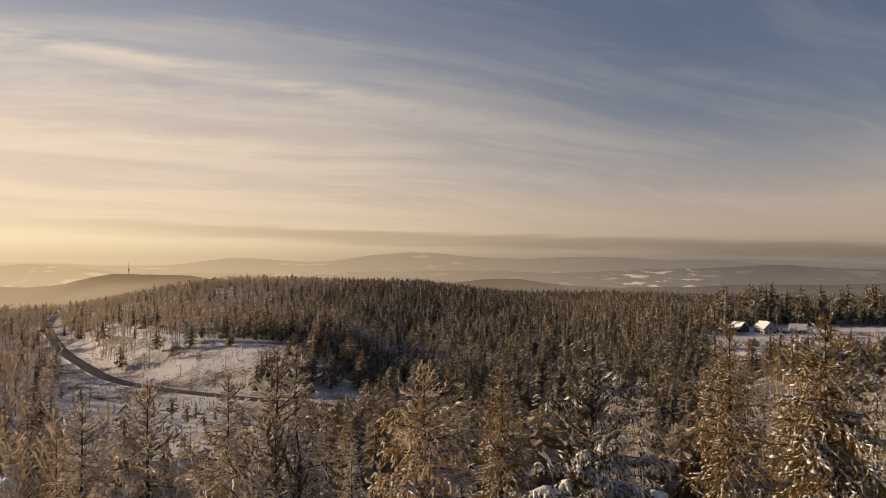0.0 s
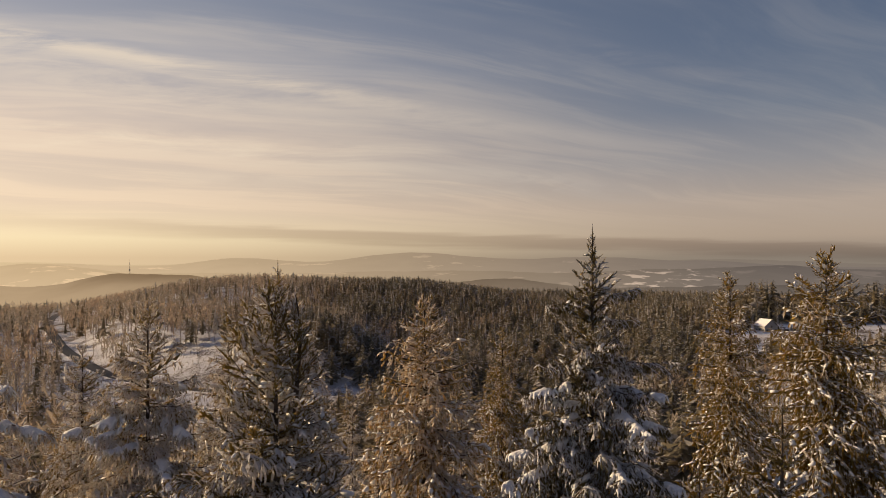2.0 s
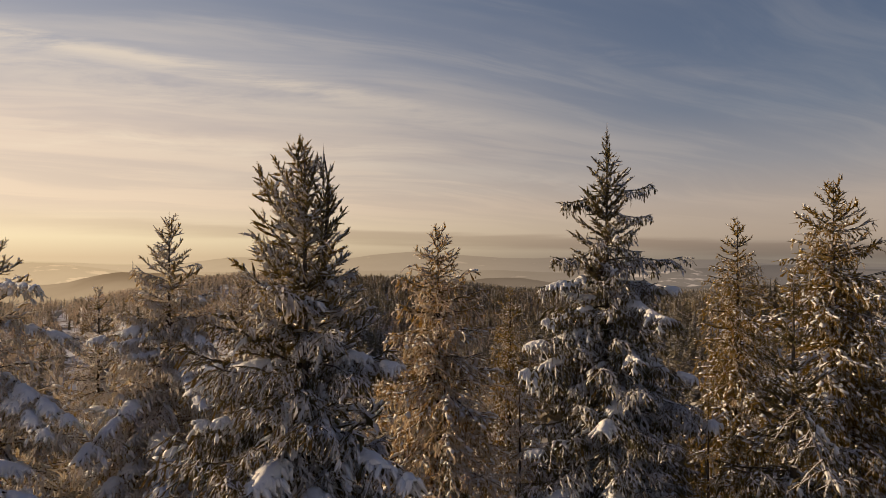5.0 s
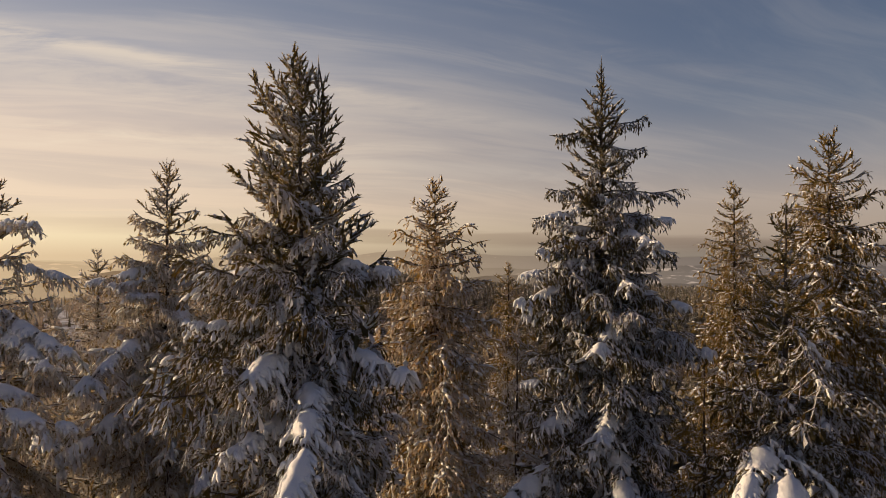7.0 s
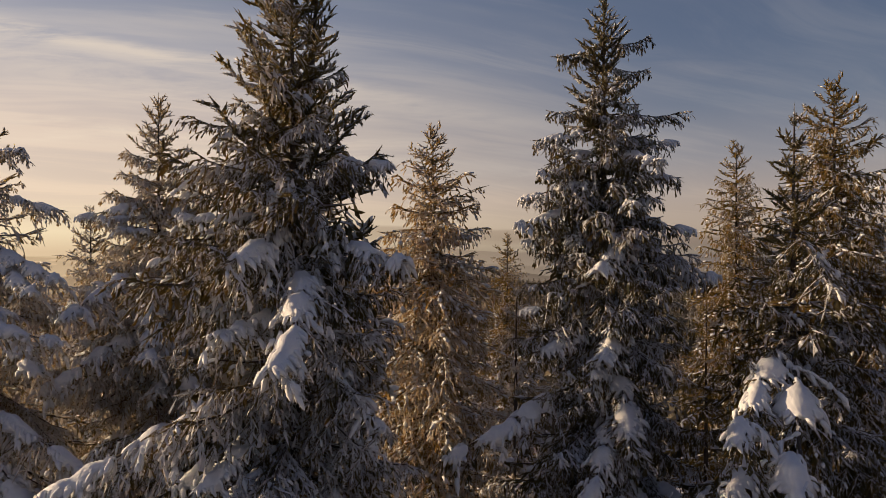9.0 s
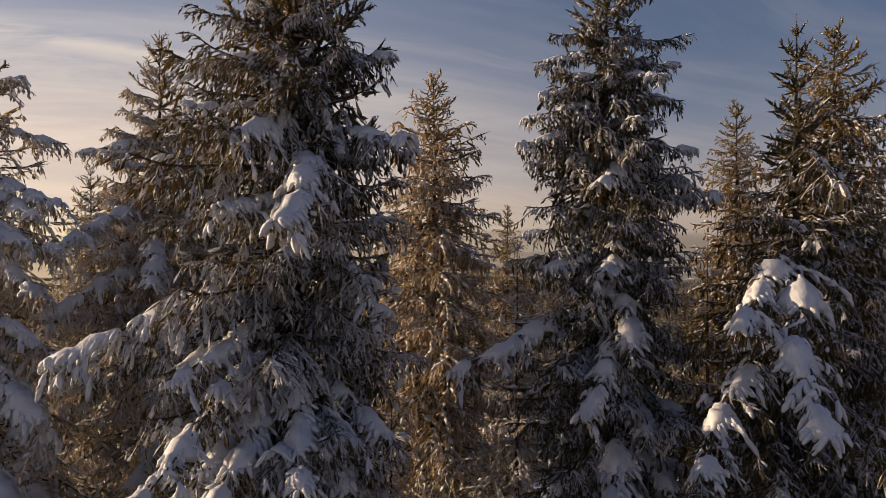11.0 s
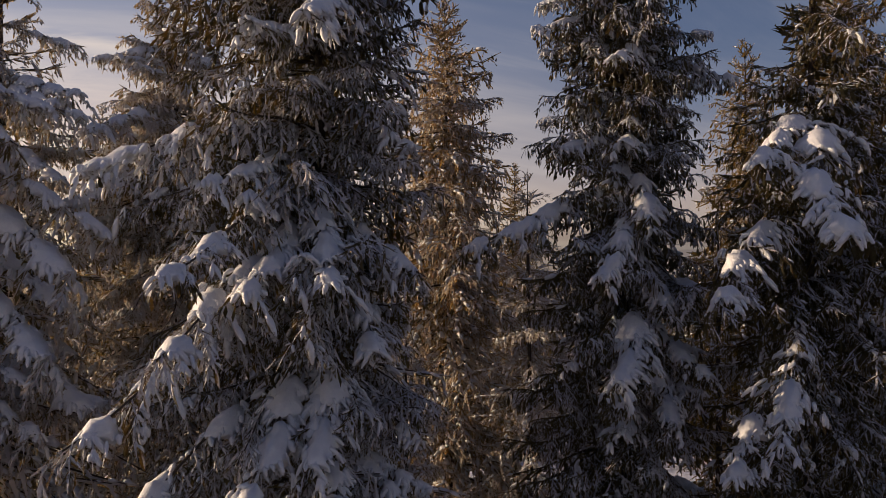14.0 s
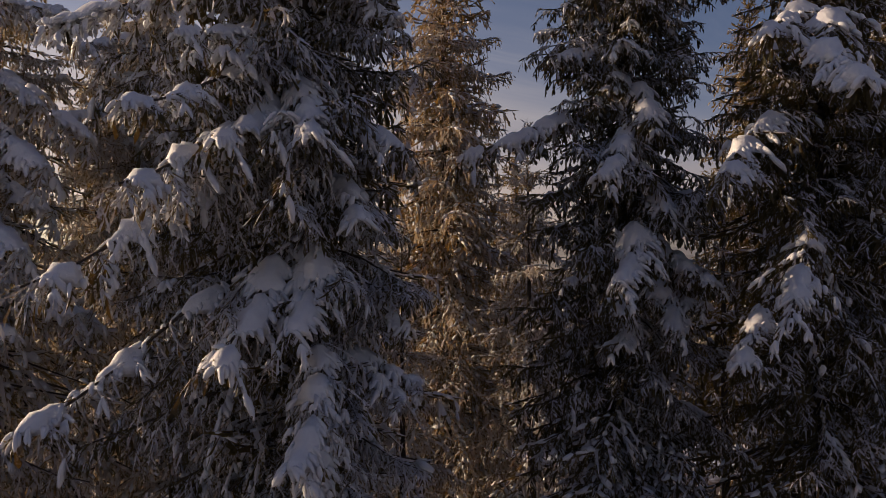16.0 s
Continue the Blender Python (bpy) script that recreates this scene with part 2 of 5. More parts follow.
SNOW = snow_material()
NEEDLES = needle_material("rimed_needles", 0.53, 0.30)
NEEDLES_BARE = needle_material("needles", 0.50, 0.42)
# white rime, with golden sunlight tinted into the needles under it
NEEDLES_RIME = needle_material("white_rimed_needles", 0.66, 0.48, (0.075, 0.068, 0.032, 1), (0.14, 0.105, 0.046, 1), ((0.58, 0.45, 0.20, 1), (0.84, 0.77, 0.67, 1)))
# golden sunlight is put into this brighter olive copy of the needles
NEEDLES_SUNLIT = needle_material("sunlit_olive_needles", 0.33, 0.62, (0.085, 0.075, 0.030, 1), (0.16, 0.115, 0.046, 1))
# frosted needles whose colours hold the warm sun on the slim-crowned spruce
NEEDLES_SUN_FROST = needle_material("sunlit_frosted_needles", 0.61, 0.56, (0.085, 0.070, 0.032, 1), (0.15, 0.108, 0.048, 1), ((0.64, 0.47, 0.18, 1), (0.86, 0.75, 0.57, 1)))
# rime cut back so the dark spruce's shade lies in its needle colour
NEEDLES_SHADED = needle_material("shaded_needles", 0.30, 0.34)
NEEDLES_DARK = needle_material("dark_needles", 0.39, 0.28)
BARK = bark_material()
# both woods are toned paler, painting in the haze that lightens the valley
WOODS = forest_material("spruce_woods", (0.15, 0.138, 0.098, 1), (0.275, 0.243, 0.175, 1), 0.20, 0.50)
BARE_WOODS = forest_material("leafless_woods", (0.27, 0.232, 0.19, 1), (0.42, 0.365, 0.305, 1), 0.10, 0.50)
GROUND = ground_material("snowy_ground", 0.56, 0.70)
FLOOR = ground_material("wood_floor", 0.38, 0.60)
VALLEY = ground_material("valley_floor", 0.56, 0.76)
ASPHALT = plain("wet_asphalt", (0.035, 0.033, 0.032, 1), (0.075, 0.070, 0.066, 1), 2.0, 0.6)
# white plaster greyed down: the shade on the farmhouse walls is in its colour
PLASTER = plain("render_plaster", (0.28, 0.27, 0.26, 1), (0.40, 0.385, 0.36, 1), 1.5, 0.85)
TIMBER = plain("dark_timber", (0.05, 0.035, 0.025, 1), (0.13, 0.09, 0.06, 1), 6.0, 0.75)
GLASS = plain("window_glass", (0.02, 0.022, 0.026, 1), (0.035, 0.038, 0.042, 1), 1.0, 0.1, 0.0)
# steel paled to paint in the haze before the far mast
STEEL = plain("hazy_galvanised_steel", (0.26, 0.25, 0.24, 1), (0.40, 0.38, 0.36, 1), 4.0, 0.5)


# ---- mesh helpers ----
def raw_mesh(name, verts, tris, mat, smooth=False):
    me = bpy.data.meshes.new(name)
    verts, tris = np.asarray(verts, np.float32), np.asarray(tris, np.int32)
    me.vertices.add(len(verts))
    me.vertices.foreach_set("co", verts.ravel())
    me.loops.add(tris.size)
    me.loops.foreach_set("vertex_index", tris.ravel())
    me.polygons.add(len(tris))
    me.polygons.foreach_set("loop_start", np.arange(0, tris.size, 3, dtype=np.int32))
    me.polygons.foreach_set("use_smooth", np.full(len(tris), smooth))
    me.update(calc_edges=True)
    me.validate()
    me.materials.append(mat)
    return me


class Soup:
    """Triangles gathered from many pieces."""

    def __init__(self):
        self.v, self.t, self.n = [], [], 0

    def add(self, verts, tris):
        self.v.append(np.asarray(verts, float))
        self.t.append(np.asarray(tris, int) + self.n)
        self.n += len(verts)

    def mesh(self, name, mat, smooth=False):
        if not self.n:
            return None
        return raw_mesh(name, np.concatenate(self.v), np.concatenate(self.t), mat, smooth)


def part(name, data, parent, label="", m=None):
    ob = new(name, data)
    ob.parent = parent
    if m is not None:
        ob.matrix_basis = m
    return tagged(ob, label) if label else ob


def unit(v):
    return v / np.maximum(np.linalg.norm(v, axis=-1, keepdims=True), 1e-9)


def sides_of(d):
    ref = np.where(np.abs(d[..., 2:3]) < 0.9, np.array([0.0, 0, 1]), np.array([1.0, 0, 0]))
    a = unit(np.cross(d, ref))
    return a, np.cross(d, a)


def tube(soup, pts, radii, sides=6, flat=1.0, rng=None, lump=0.0, sag=1.0):
    """A tapering closed tube; flat squeezes its underside, lump makes it uneven."""
    pts, radii = np.asarray(pts, float), np.asarray(radii, float)
    d = unit(np.gradient(pts, axis=0))
    a, b = sides_of(d)
    ang = np.linspace(0, 2 * np.pi, sides, endpoint=False)
    r = radii[:, None] * (1 + (rng.uniform(-lump, lump, (len(pts), sides)) if lump else 0))
    off = r[..., None] * (np.cos(ang)[None, :, None] * a[:, None] + np.sin(ang)[None, :, None] * b[:, None])
    low = off[..., 2] < 0
    off[..., 2] = np.where(low, off[..., 2] * flat, off[..., 2] * sag)
    ring = (pts[:, None] + off).reshape(-1, 3)
    k, tris = len(pts), []
    for i in range(k - 1):
        for j in range(sides):
            p, q = i * sides + j, i * sides + (j + 1) % sides
            tris += [(p, q, q + sides), (p, q + sides, p + sides)]
    ring = np.vstack([ring, pts[0] - d[0] * radii[0] * 0.5, pts[-1] + d[-1] * radii[-1] * 0.7])
    e = k * sides
    tris += [(j, e, (j + 1) % sides) for j in range(sides)]
    tris += [(e - sides + j, e - sides + (j + 1) % sides, e + 1) for j in range(sides)]
    soup.add(ring, [(t[0], t[2], t[1]) for t in tris])


def shoots(soup, base, way, length, radius, rng, needles=13, width=0.016):
    """Needle-covered shoots: a thin core with pointed tufts of needles all round."""
    base, d = np.asarray(base, float), unit(np.asarray(way, float))
    length, radius = np.asarray(length, float)[:, None], np.asarray(radius, float)[:, None]
    count = len(base)
    if not count:
        return
    a, b = sides_of(d)
    verts = [base + (np.cos(2.1 * k) * a + np.sin(2.1 * k) * b) * radius * 0.72 for k in range(3)] + [base + d * length]
    tris = [(0, 1, 3), (1, 2, 3), (2, 0, 3)]
    for k in range(needles):
        u = (k + rng.uniform(0.0, 1.0, (count, 1))) / needles
        ang = 2.4 * k + rng.uniform(0, 1.2, (count, 1))
        side = np.cos(ang) * a + np.sin(ang) * b
        root = base + d * length * (0.02 + 0.9 * u)
        flank = np.cross(d, side) * width * rng.uniform(-0.5, 0.5, (count, 1)) + d * width * 0.5
        taper = radius * (1.0 - 0.35 * u)
        verts += [root - flank, root + flank, root + side * taper + d * taper * 0.75]
        s = 4 + 3 * k
        tris.append((s, s + 1, s + 2))
    step = 4 + 3 * needles
    v = np.stack(verts, 1).reshape(-1, 3)
    t = (np.asarray(tris)[None] + (np.arange(count) * step)[:, None, None]).reshape(-1, 3)
    soup.add(v, t)


def multi_mesh(name, pieces):
    """One mesh from several soups: (soup, material, smooth) each."""
    pieces = [p for p in pieces if p[0].n]
    verts = np.concatenate([np.concatenate(s.v) for s, _, _ in pieces])
    tris, index, smooth, at = [], [], [], 0
    for k, (s, _, sm) in enumerate(pieces):
        t = np.concatenate(s.t)
        tris.append(t + at)
        index.append(np.full(len(t), k, np.int32))
        smooth.append(np.full(len(t), sm))
        at += s.n
    me = raw_mesh(name, verts, np.concatenate(tris), pieces[0][1])
    for _, mat, _ in pieces[1:]:
        me.materials.append(mat)
    if len(me.polygons) == sum(len(t) for t in tris):
        me.polygons.foreach_set("material_index", np.concatenate(index))
        me.polygons.foreach_set("use_smooth", np.concatenate(smooth))
    return me


def S(lo, hi, v):
    t = np.clip((np.asarray(v, float) - lo) / (hi - lo), 0, 1)
    return t * t * (3 - 2 * t)


# ---- ground: our wooded rise, the valley with the road, the far slope, the field on the right ----
ROAD = [(-352, 640), (-338, 596), (-281, 485), (-211, 375), (-170, 323), (-139, 288), (-113, 270), (-88, 258), (-53, 244), (-16, 229), (40, 205), (120, 150)]


def smooth_line(points, steps=14):
    p = np.array([points[0]] + list(points) + [points[-1]], float)
    out = []
    for i in range(1, len(p) - 2):
        for t in np.linspace(0, 1, steps, endpoint=False):
            out.append(0.5 * (2 * p[i] + (p[i + 1] - p[i - 1]) * t + (2 * p[i - 1] - 5 * p[i] + 4 * p[i + 1] - p[i + 2]) * t * t + (3 * p[i] - p[i - 1] - 3 * p[i + 1] + p[i + 2]) * t ** 3))
    return np.array(out + [p[-1]])


ROAD_LINE = smooth_line(ROAD)


def road_gap(x, y):
    """Distance from the road's middle line."""
    x, y = np.atleast_1d(x), np.atleast_1d(y)
    best = np.full(np.shape(x), 1e9)
    for a, b in ROAD_LINE[::3]:
        best = np.minimum(best, (x - a) ** 2 + (y - b) ** 2)
    return np.sqrt(best)


def ground(x, y):
    x, y = np.asarray(x, float), np.asarray(y, float)
    order = np.argsort(ROAD_LINE[:, 0])
    yroad = np.interp(x, ROAD_LINE[order, 0], ROAD_LINE[order, 1])
    z = -29 * S(22, 180, y) + (3 + 4 * (1 - S(-200, -60, x))) * S(300, 600, y)
    z = z + 19 * np.exp(-((y - 640) / 190) ** 2) * S(-380, -170, x) * (1 - S(-50, 130, x))
    z = z + 13 * S(7, 52, y - yroad) * S(-235, -190, x) * (1 - S(-75, -15, x)) * (1 - S(330, 520, y))
    z = z + 13.5 * S(66, 132, x) * S(170, 235, y) * (1 - S(390, 560, y) * 0.75)
    z = z - 9 * (1 - S(-0.60, -0.34, x / np.maximum(y, 1.0))) * S(360, 560, y)
    z = z - 60 * S(780, 1300, np.hypot(x, y)) - 40 * S(1300, 2600, np.hypot(x, y))
    calm = S(0, 14, np.hypot(x - 150, y - 320) - 110) * S(5, 25, np.abs(y - yroad))
    return z + calm * (0.32 * np.sin(x / 13.0 + 1.3 * np.sin(y / 17.0)) * np.cos(y / 11.0) + 0.16 * np.sin(x / 4.3 + y / 5.1))


def make_ground():
    s = np.linspace(-1, 1, 201)
    axis = np.sign(s) * (260 * np.abs(s) + 4300 * np.abs(s) ** 4.5)
    gx, gy = np.meshgrid(axis, axis + 120)
    v = np.stack([gx, gy, ground(gx, gy)], -1).reshape(-1, 3)
    k = len(axis)
    i = (np.arange(k - 1)[:, None] * k + np.arange(k - 1)[None]).ravel()
    tris = np.concatenate([np.stack([i, i + 1, i + k + 1], 1), np.stack([i, i + k + 1, i + k], 1)])
    me = raw_mesh("ground", v, tris, VALLEY, True)
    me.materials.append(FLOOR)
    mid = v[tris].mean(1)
    # browner near floor added so snow bounces less light into the near wood
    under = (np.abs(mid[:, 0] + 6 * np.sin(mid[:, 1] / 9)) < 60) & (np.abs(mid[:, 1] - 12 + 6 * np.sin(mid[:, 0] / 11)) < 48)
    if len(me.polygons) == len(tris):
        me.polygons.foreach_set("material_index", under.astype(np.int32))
    tagged(new("ground", me), "brown litter under the near spruces, snow in the valley", "ground", kind="structure")


def make_road():
    line = ROAD_LINE
    d = unit(np.gradient(line, axis=0))
    left = np.stack([-d[:, 1], d[:, 0]], 1)
    z = ground(line[:, 0], line[:, 1])
    z = np.convolve(np.pad(z, 4, "edge"), np.ones(9) / 9, "valid") + 0.9
    v = []
    for w, dz in ((-6.5, -2.4), (-2.9, -0.10), (-2.5, 0.0), (0.0, 0.06), (2.5, 0.0), (2.9, -0.10), (6.5, -2.4)):
        v.append(np.column_stack([line + left * w, z + dz]))
    v = np.stack(v, 1)
    n = len(line)
    bank, tar = [], []
    for i in range(n - 1):
        for j in range(6):
            a, b, c, e = i * 7 + j, i * 7 + j + 1, (i + 1) * 7 + j + 1, (i + 1) * 7 + j
            (tar if 1 <= j <= 4 else bank).extend([(a, e, c), (a, c, b)])
    v = v.reshape(-1, 3)
    road = tagged(new("road", raw_mesh("road", v, tar, ASPHALT, True)), "dark wet country road winding through the snowy valley", "road", kind="structure")
    tagged(new("road_verge", raw_mesh("road_verge", v, bank, GROUND, True)), "snowy embankment along the country road", "verge", kind="structure")
    return road


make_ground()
make_road()


# ---- distant hills ----
def distant_hill(name, label, distance, skyline, mat, rough, seed):
    """skyline: height over the horizon as a slope, for each bearing."""
    rng = np.random.default_rng(seed)
    b = np.linspace(-1.15, 1.15, 520)
    jag = np.zeros_like(b)
    for k in range(1, 7):
        jag += np.sin(b * 9 * 1.9 ** k + rng.uniform(0, 6)) * rough / 1.55 ** k
    top = skyline(b) * distance + 24 + jag * distance
    rows = []
    for f, back in ((1.0, 0.0), (0.75, 0.07), (0.45, 0.14), (0.0, 0.22), (-0.8, 0.28)):
        z = np.where(f >= 0, -130 + (top + 130) * f, -240.0)
        wob = 1 + 0.02 * np.sin(b * 31 + f * 5) * (1 - abs(f))
        rows.append(np.stack([b * distance * (1 - back) * wob, distance * (1 - back) * wob, z], 1))
    v = np.concatenate(rows)
    k = len(b)
    i = (np.arange(4)[:, None] * k + np.arange(k - 1)[None]).ravel()
    tris = np.concatenate([np.stack([i, i + k, i + k + 1], 1), np.stack([i, i + k + 1, i + 1], 1)])
    tagged(new(name, raw_mesh(name, v, tris, mat, True)), label, "hill", kind="structure")


def humps(base, *list_of):
    """Skyline from soft humps: (bearing slope, height, width)."""
    return lambda b: base + sum(h * np.exp(-((b - c) / w) ** 2) for c, h, w in list_of)


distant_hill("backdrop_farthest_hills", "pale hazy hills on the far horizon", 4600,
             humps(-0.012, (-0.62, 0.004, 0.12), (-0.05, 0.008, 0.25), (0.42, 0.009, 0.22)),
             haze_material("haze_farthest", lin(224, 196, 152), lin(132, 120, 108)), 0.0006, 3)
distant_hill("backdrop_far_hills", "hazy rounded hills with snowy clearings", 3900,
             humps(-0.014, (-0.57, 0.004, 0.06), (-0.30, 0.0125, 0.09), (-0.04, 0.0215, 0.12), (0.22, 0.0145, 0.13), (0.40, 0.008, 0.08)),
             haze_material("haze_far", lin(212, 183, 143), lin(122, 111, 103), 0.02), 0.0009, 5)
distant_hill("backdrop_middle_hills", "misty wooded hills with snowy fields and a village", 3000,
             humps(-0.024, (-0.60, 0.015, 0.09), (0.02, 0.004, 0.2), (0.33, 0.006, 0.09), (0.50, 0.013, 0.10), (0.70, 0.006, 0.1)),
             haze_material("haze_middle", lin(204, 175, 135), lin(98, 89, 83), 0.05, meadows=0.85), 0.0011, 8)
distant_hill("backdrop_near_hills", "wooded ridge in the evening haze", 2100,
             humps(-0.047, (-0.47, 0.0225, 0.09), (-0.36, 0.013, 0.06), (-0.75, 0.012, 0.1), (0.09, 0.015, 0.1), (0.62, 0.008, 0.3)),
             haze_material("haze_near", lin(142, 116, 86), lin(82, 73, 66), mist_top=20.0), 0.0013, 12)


# ---- far woods ----
def bough_stand(name, label, places, heights, boughs, mat, seed):
    """Spruces whose boughs are separate drooping kites round a slim core."""
    rng = np.random.default_rng(seed)
    n = len(places)
    soup = Soup()
    h = heights[:, None]
    width = rng.uniform(0.20, 0.31, (n, 1)) * (1.25 if boughs < 20 else 1.1)
    ang = np.linspace(0, 2 * np.pi, 6, endpoint=False)[None] + rng.uniform(0, 6, (n, 1))
    share = 0.34 if boughs < 20 else 0.26 if boughs < 50 else 0.2
    core = np.stack([np.cos(ang) * h * width * share, np.sin(ang) * h * width * share, h * 0.12 + 0 * ang], -1)
    v = np.concatenate([core, np.stack([0 * h, 0 * h, h * 0.97], -1)], 1) + places[:, None]
    fan = np.array([(k, (k + 1) % 6, 6) for k in range(6)])
    soup.add(v.reshape(-1, 3), (fan[None] + (np.arange(n) * 7)[:, None, None]).reshape(-1, 3))
    for k in range(boughs):
        f = np.clip((k + rng.uniform(0, 1, (n, 1))) / boughs, 0.02, 1)
        az = k * 2.4 + rng.uniform(-0.9, 0.9, (n, 1))
        reach = h * width * (0.10 + 0.90 * f ** 0.75) * rng.uniform(0.7, 1.2, (n, 1))
        z = h * (1 - 0.8 * f) + reach * 0.15
        out = np.concatenate([np.cos(az), np.sin(az), 0 * az], 1)
        side = np.concatenate([-np.sin(az), np.cos(az), 0 * az], 1)
        root = places + np.concatenate([0 * z, 0 * z, z], 1) + out * reach * 0.08
        tip = root + out * reach + np.array([0, 0, 1.0]) * reach * rng.uniform(-0.55, -0.1, (n, 1))
        mid = root + out * reach * 0.6 - np.array([0, 0, 1.0]) * reach * 0.10
        fold = np.array([0, 0, 1.0]) * reach * rng.uniform(-0.45, 0.12, (n, 1))
        w = side * reach * rng.uniform(0.30, 0.52, (n, 1)) * (1.25 if boughs < 20 else 0.9)
        v = np.stack([root, mid + w + fold, tip, mid - w + fold], 1)
        two = np.array([(0, 1, 2), (0, 2, 3)])
        soup.add(v.reshape(-1, 3), (two[None] + (np.arange(n) * 4)[:, None, None]).reshape(-1, 3))
    tagged(new(name, soup.mesh(name, mat)), label, "forest", kind="stuff")


def leafless_stand(name, label, places, heights, twigs, mat, seed):
    rng = np.random.default_rng(seed)
    n = len(places)
    soup = Soup()
    h = heights[:, None]
    ang = np.array([0, 2.1, 4.2])[None]
    base = np.stack([0.16 * np.cos(ang) + 0 * h, 0.16 * np.sin(ang) + 0 * h, 0 * h + 0 * ang], -1)
    v = np.concatenate([base, np.stack([0 * h, 0 * h, h * 0.95], -1)], 1) + places[:, None]
    fan = np.array([(0, 1, 3), (1, 2, 3), (2, 0, 3)])
    soup.add(v.reshape(-1, 3), (fan[None] + (np.arange(n) * 4)[:, None, None]).reshape(-1, 3))
    for k in range(twigs):
        az, f = rng.uniform(0, 6.3, (n, 1)), rng.uniform(0.3, 0.92, (n, 1))
        reach = h * rng.uniform(0.10, 0.24, (n, 1)) * (1.25 - f)
        rise = reach * rng.uniform(0.7, 1.8, (n, 1))
        root = np.concatenate([rng.normal(0, 0.3, (n, 2)), h * f], 1) + places
        out = np.concatenate([np.cos(az) * reach, np.sin(az) * reach, rise], 1)
        wide = np.concatenate([-np.sin(az), np.cos(az), 0 * az], 1) * h * (0.03 if twigs < 20 else 0.02 if twigs < 40 else 0.013) * rng.uniform(0.5, 1.3, (n, 1))
        v = np.stack([root, root + out + wide, root + out * rng.uniform(0.6, 0.95, (n, 1)) - wide], 1)
        soup.add(v.reshape(-1, 3), np.arange(n * 3).reshape(-1, 3))
    tagged(new(name, soup.mesh(name, mat)), label, "forest", kind="stuff")


def field_mask(x, y):
    """True on the open snow field by the farmhouses and the cleared slope over the road."""
    field = (x > 112 + 6 * np.sin(y / 15)) & (y > 250 + 8 * np.sin(x / 17)) & (y < 372 + 0.12 * (x - 150)) & (x < 420) & ~((x < 150) & (y > 340))
    order = np.argsort(ROAD_LINE[:, 0])
    yr = np.interp(x, ROAD_LINE[order, 0], ROAD_LINE[order, 1])
    cut = (x > -130 + 7 * np.sin(y / 6)) & (x < -66 + 8 * np.sin(y / 9)) & (y > yr) & (y < yr + 46 + 10 * np.sin(x / 14))
    strip = (x > -330) & (x < -135) & (y > yr) & (y < yr + 15 + 5 * np.sin(x / 11))
    patch = (np.hypot((x + 35) / 12, (y - 238) / 26) < 1)
    below = (x > -150) & (x < -60) & (y < yr) & (y > yr - 26)
    return field | cut | strip | patch | below


def make_snowfields():
    step = 2.0
    gx, gy = np.meshgrid(np.arange(-344, 432, step), np.arange(130, 480, step))
    keep = (field_mask(gx + step / 2, gy + step / 2) | (road_gap(gx + 1.0, gy + 1.0) < 8))[:-1, :-1]
    v = np.stack([gx, gy, ground(gx, gy) + 0.45], -1).reshape(-1, 3)
    k = gx.shape[1]
    i = (np.arange(gx.shape[0] - 1)[:, None] * k + np.arange(k - 1)[None])[keep]
    tris = np.concatenate([np.stack([i, i + 1, i + k + 1], 1), np.stack([i, i + k + 1, i + k], 1)])
    used, tris = np.unique(tris, return_inverse=True)
    tagged(new("snow_field", raw_mesh("snow_field", v[used], tris.reshape(-1, 3), GROUND, True)), "open snow on the field, the cleared slope and the road banks", "field", kind="structure")


make_snowfields()


def scatter(r0, r1, gap, seed):
    rng = np.random.default_rng(seed)
    n = int(0.5 * 1.52 * (r1 ** 2 - r0 ** 2) / gap ** 2)
    r, a = np.sqrt(rng.uniform(r0 ** 2, r1 ** 2, n)), rng.uniform(-0.76, 0.76, n)
    x, y = r * np.sin(a), r * np.cos(a)
    keep = (road_gap(x, y) > 9) & ~field_mask(x, y)
    order = np.argsort(ROAD_LINE[:, 0])
    yr = np.interp(x, ROAD_LINE[order, 0], ROAD_LINE[order, 1])
    open_side = (x / y < -0.22) & (x / y > -0.56) & (y < yr - 4) & (y > 95)
    keep &= ~open_side | (rng.uniform(0, 1, n) < 0.36)
    low = np.where(open_side, 0.55, 1.0)[keep]
    x, y = x[keep], y[keep]
    return np.stack([x, y, ground(x, y)], 1), low, rng


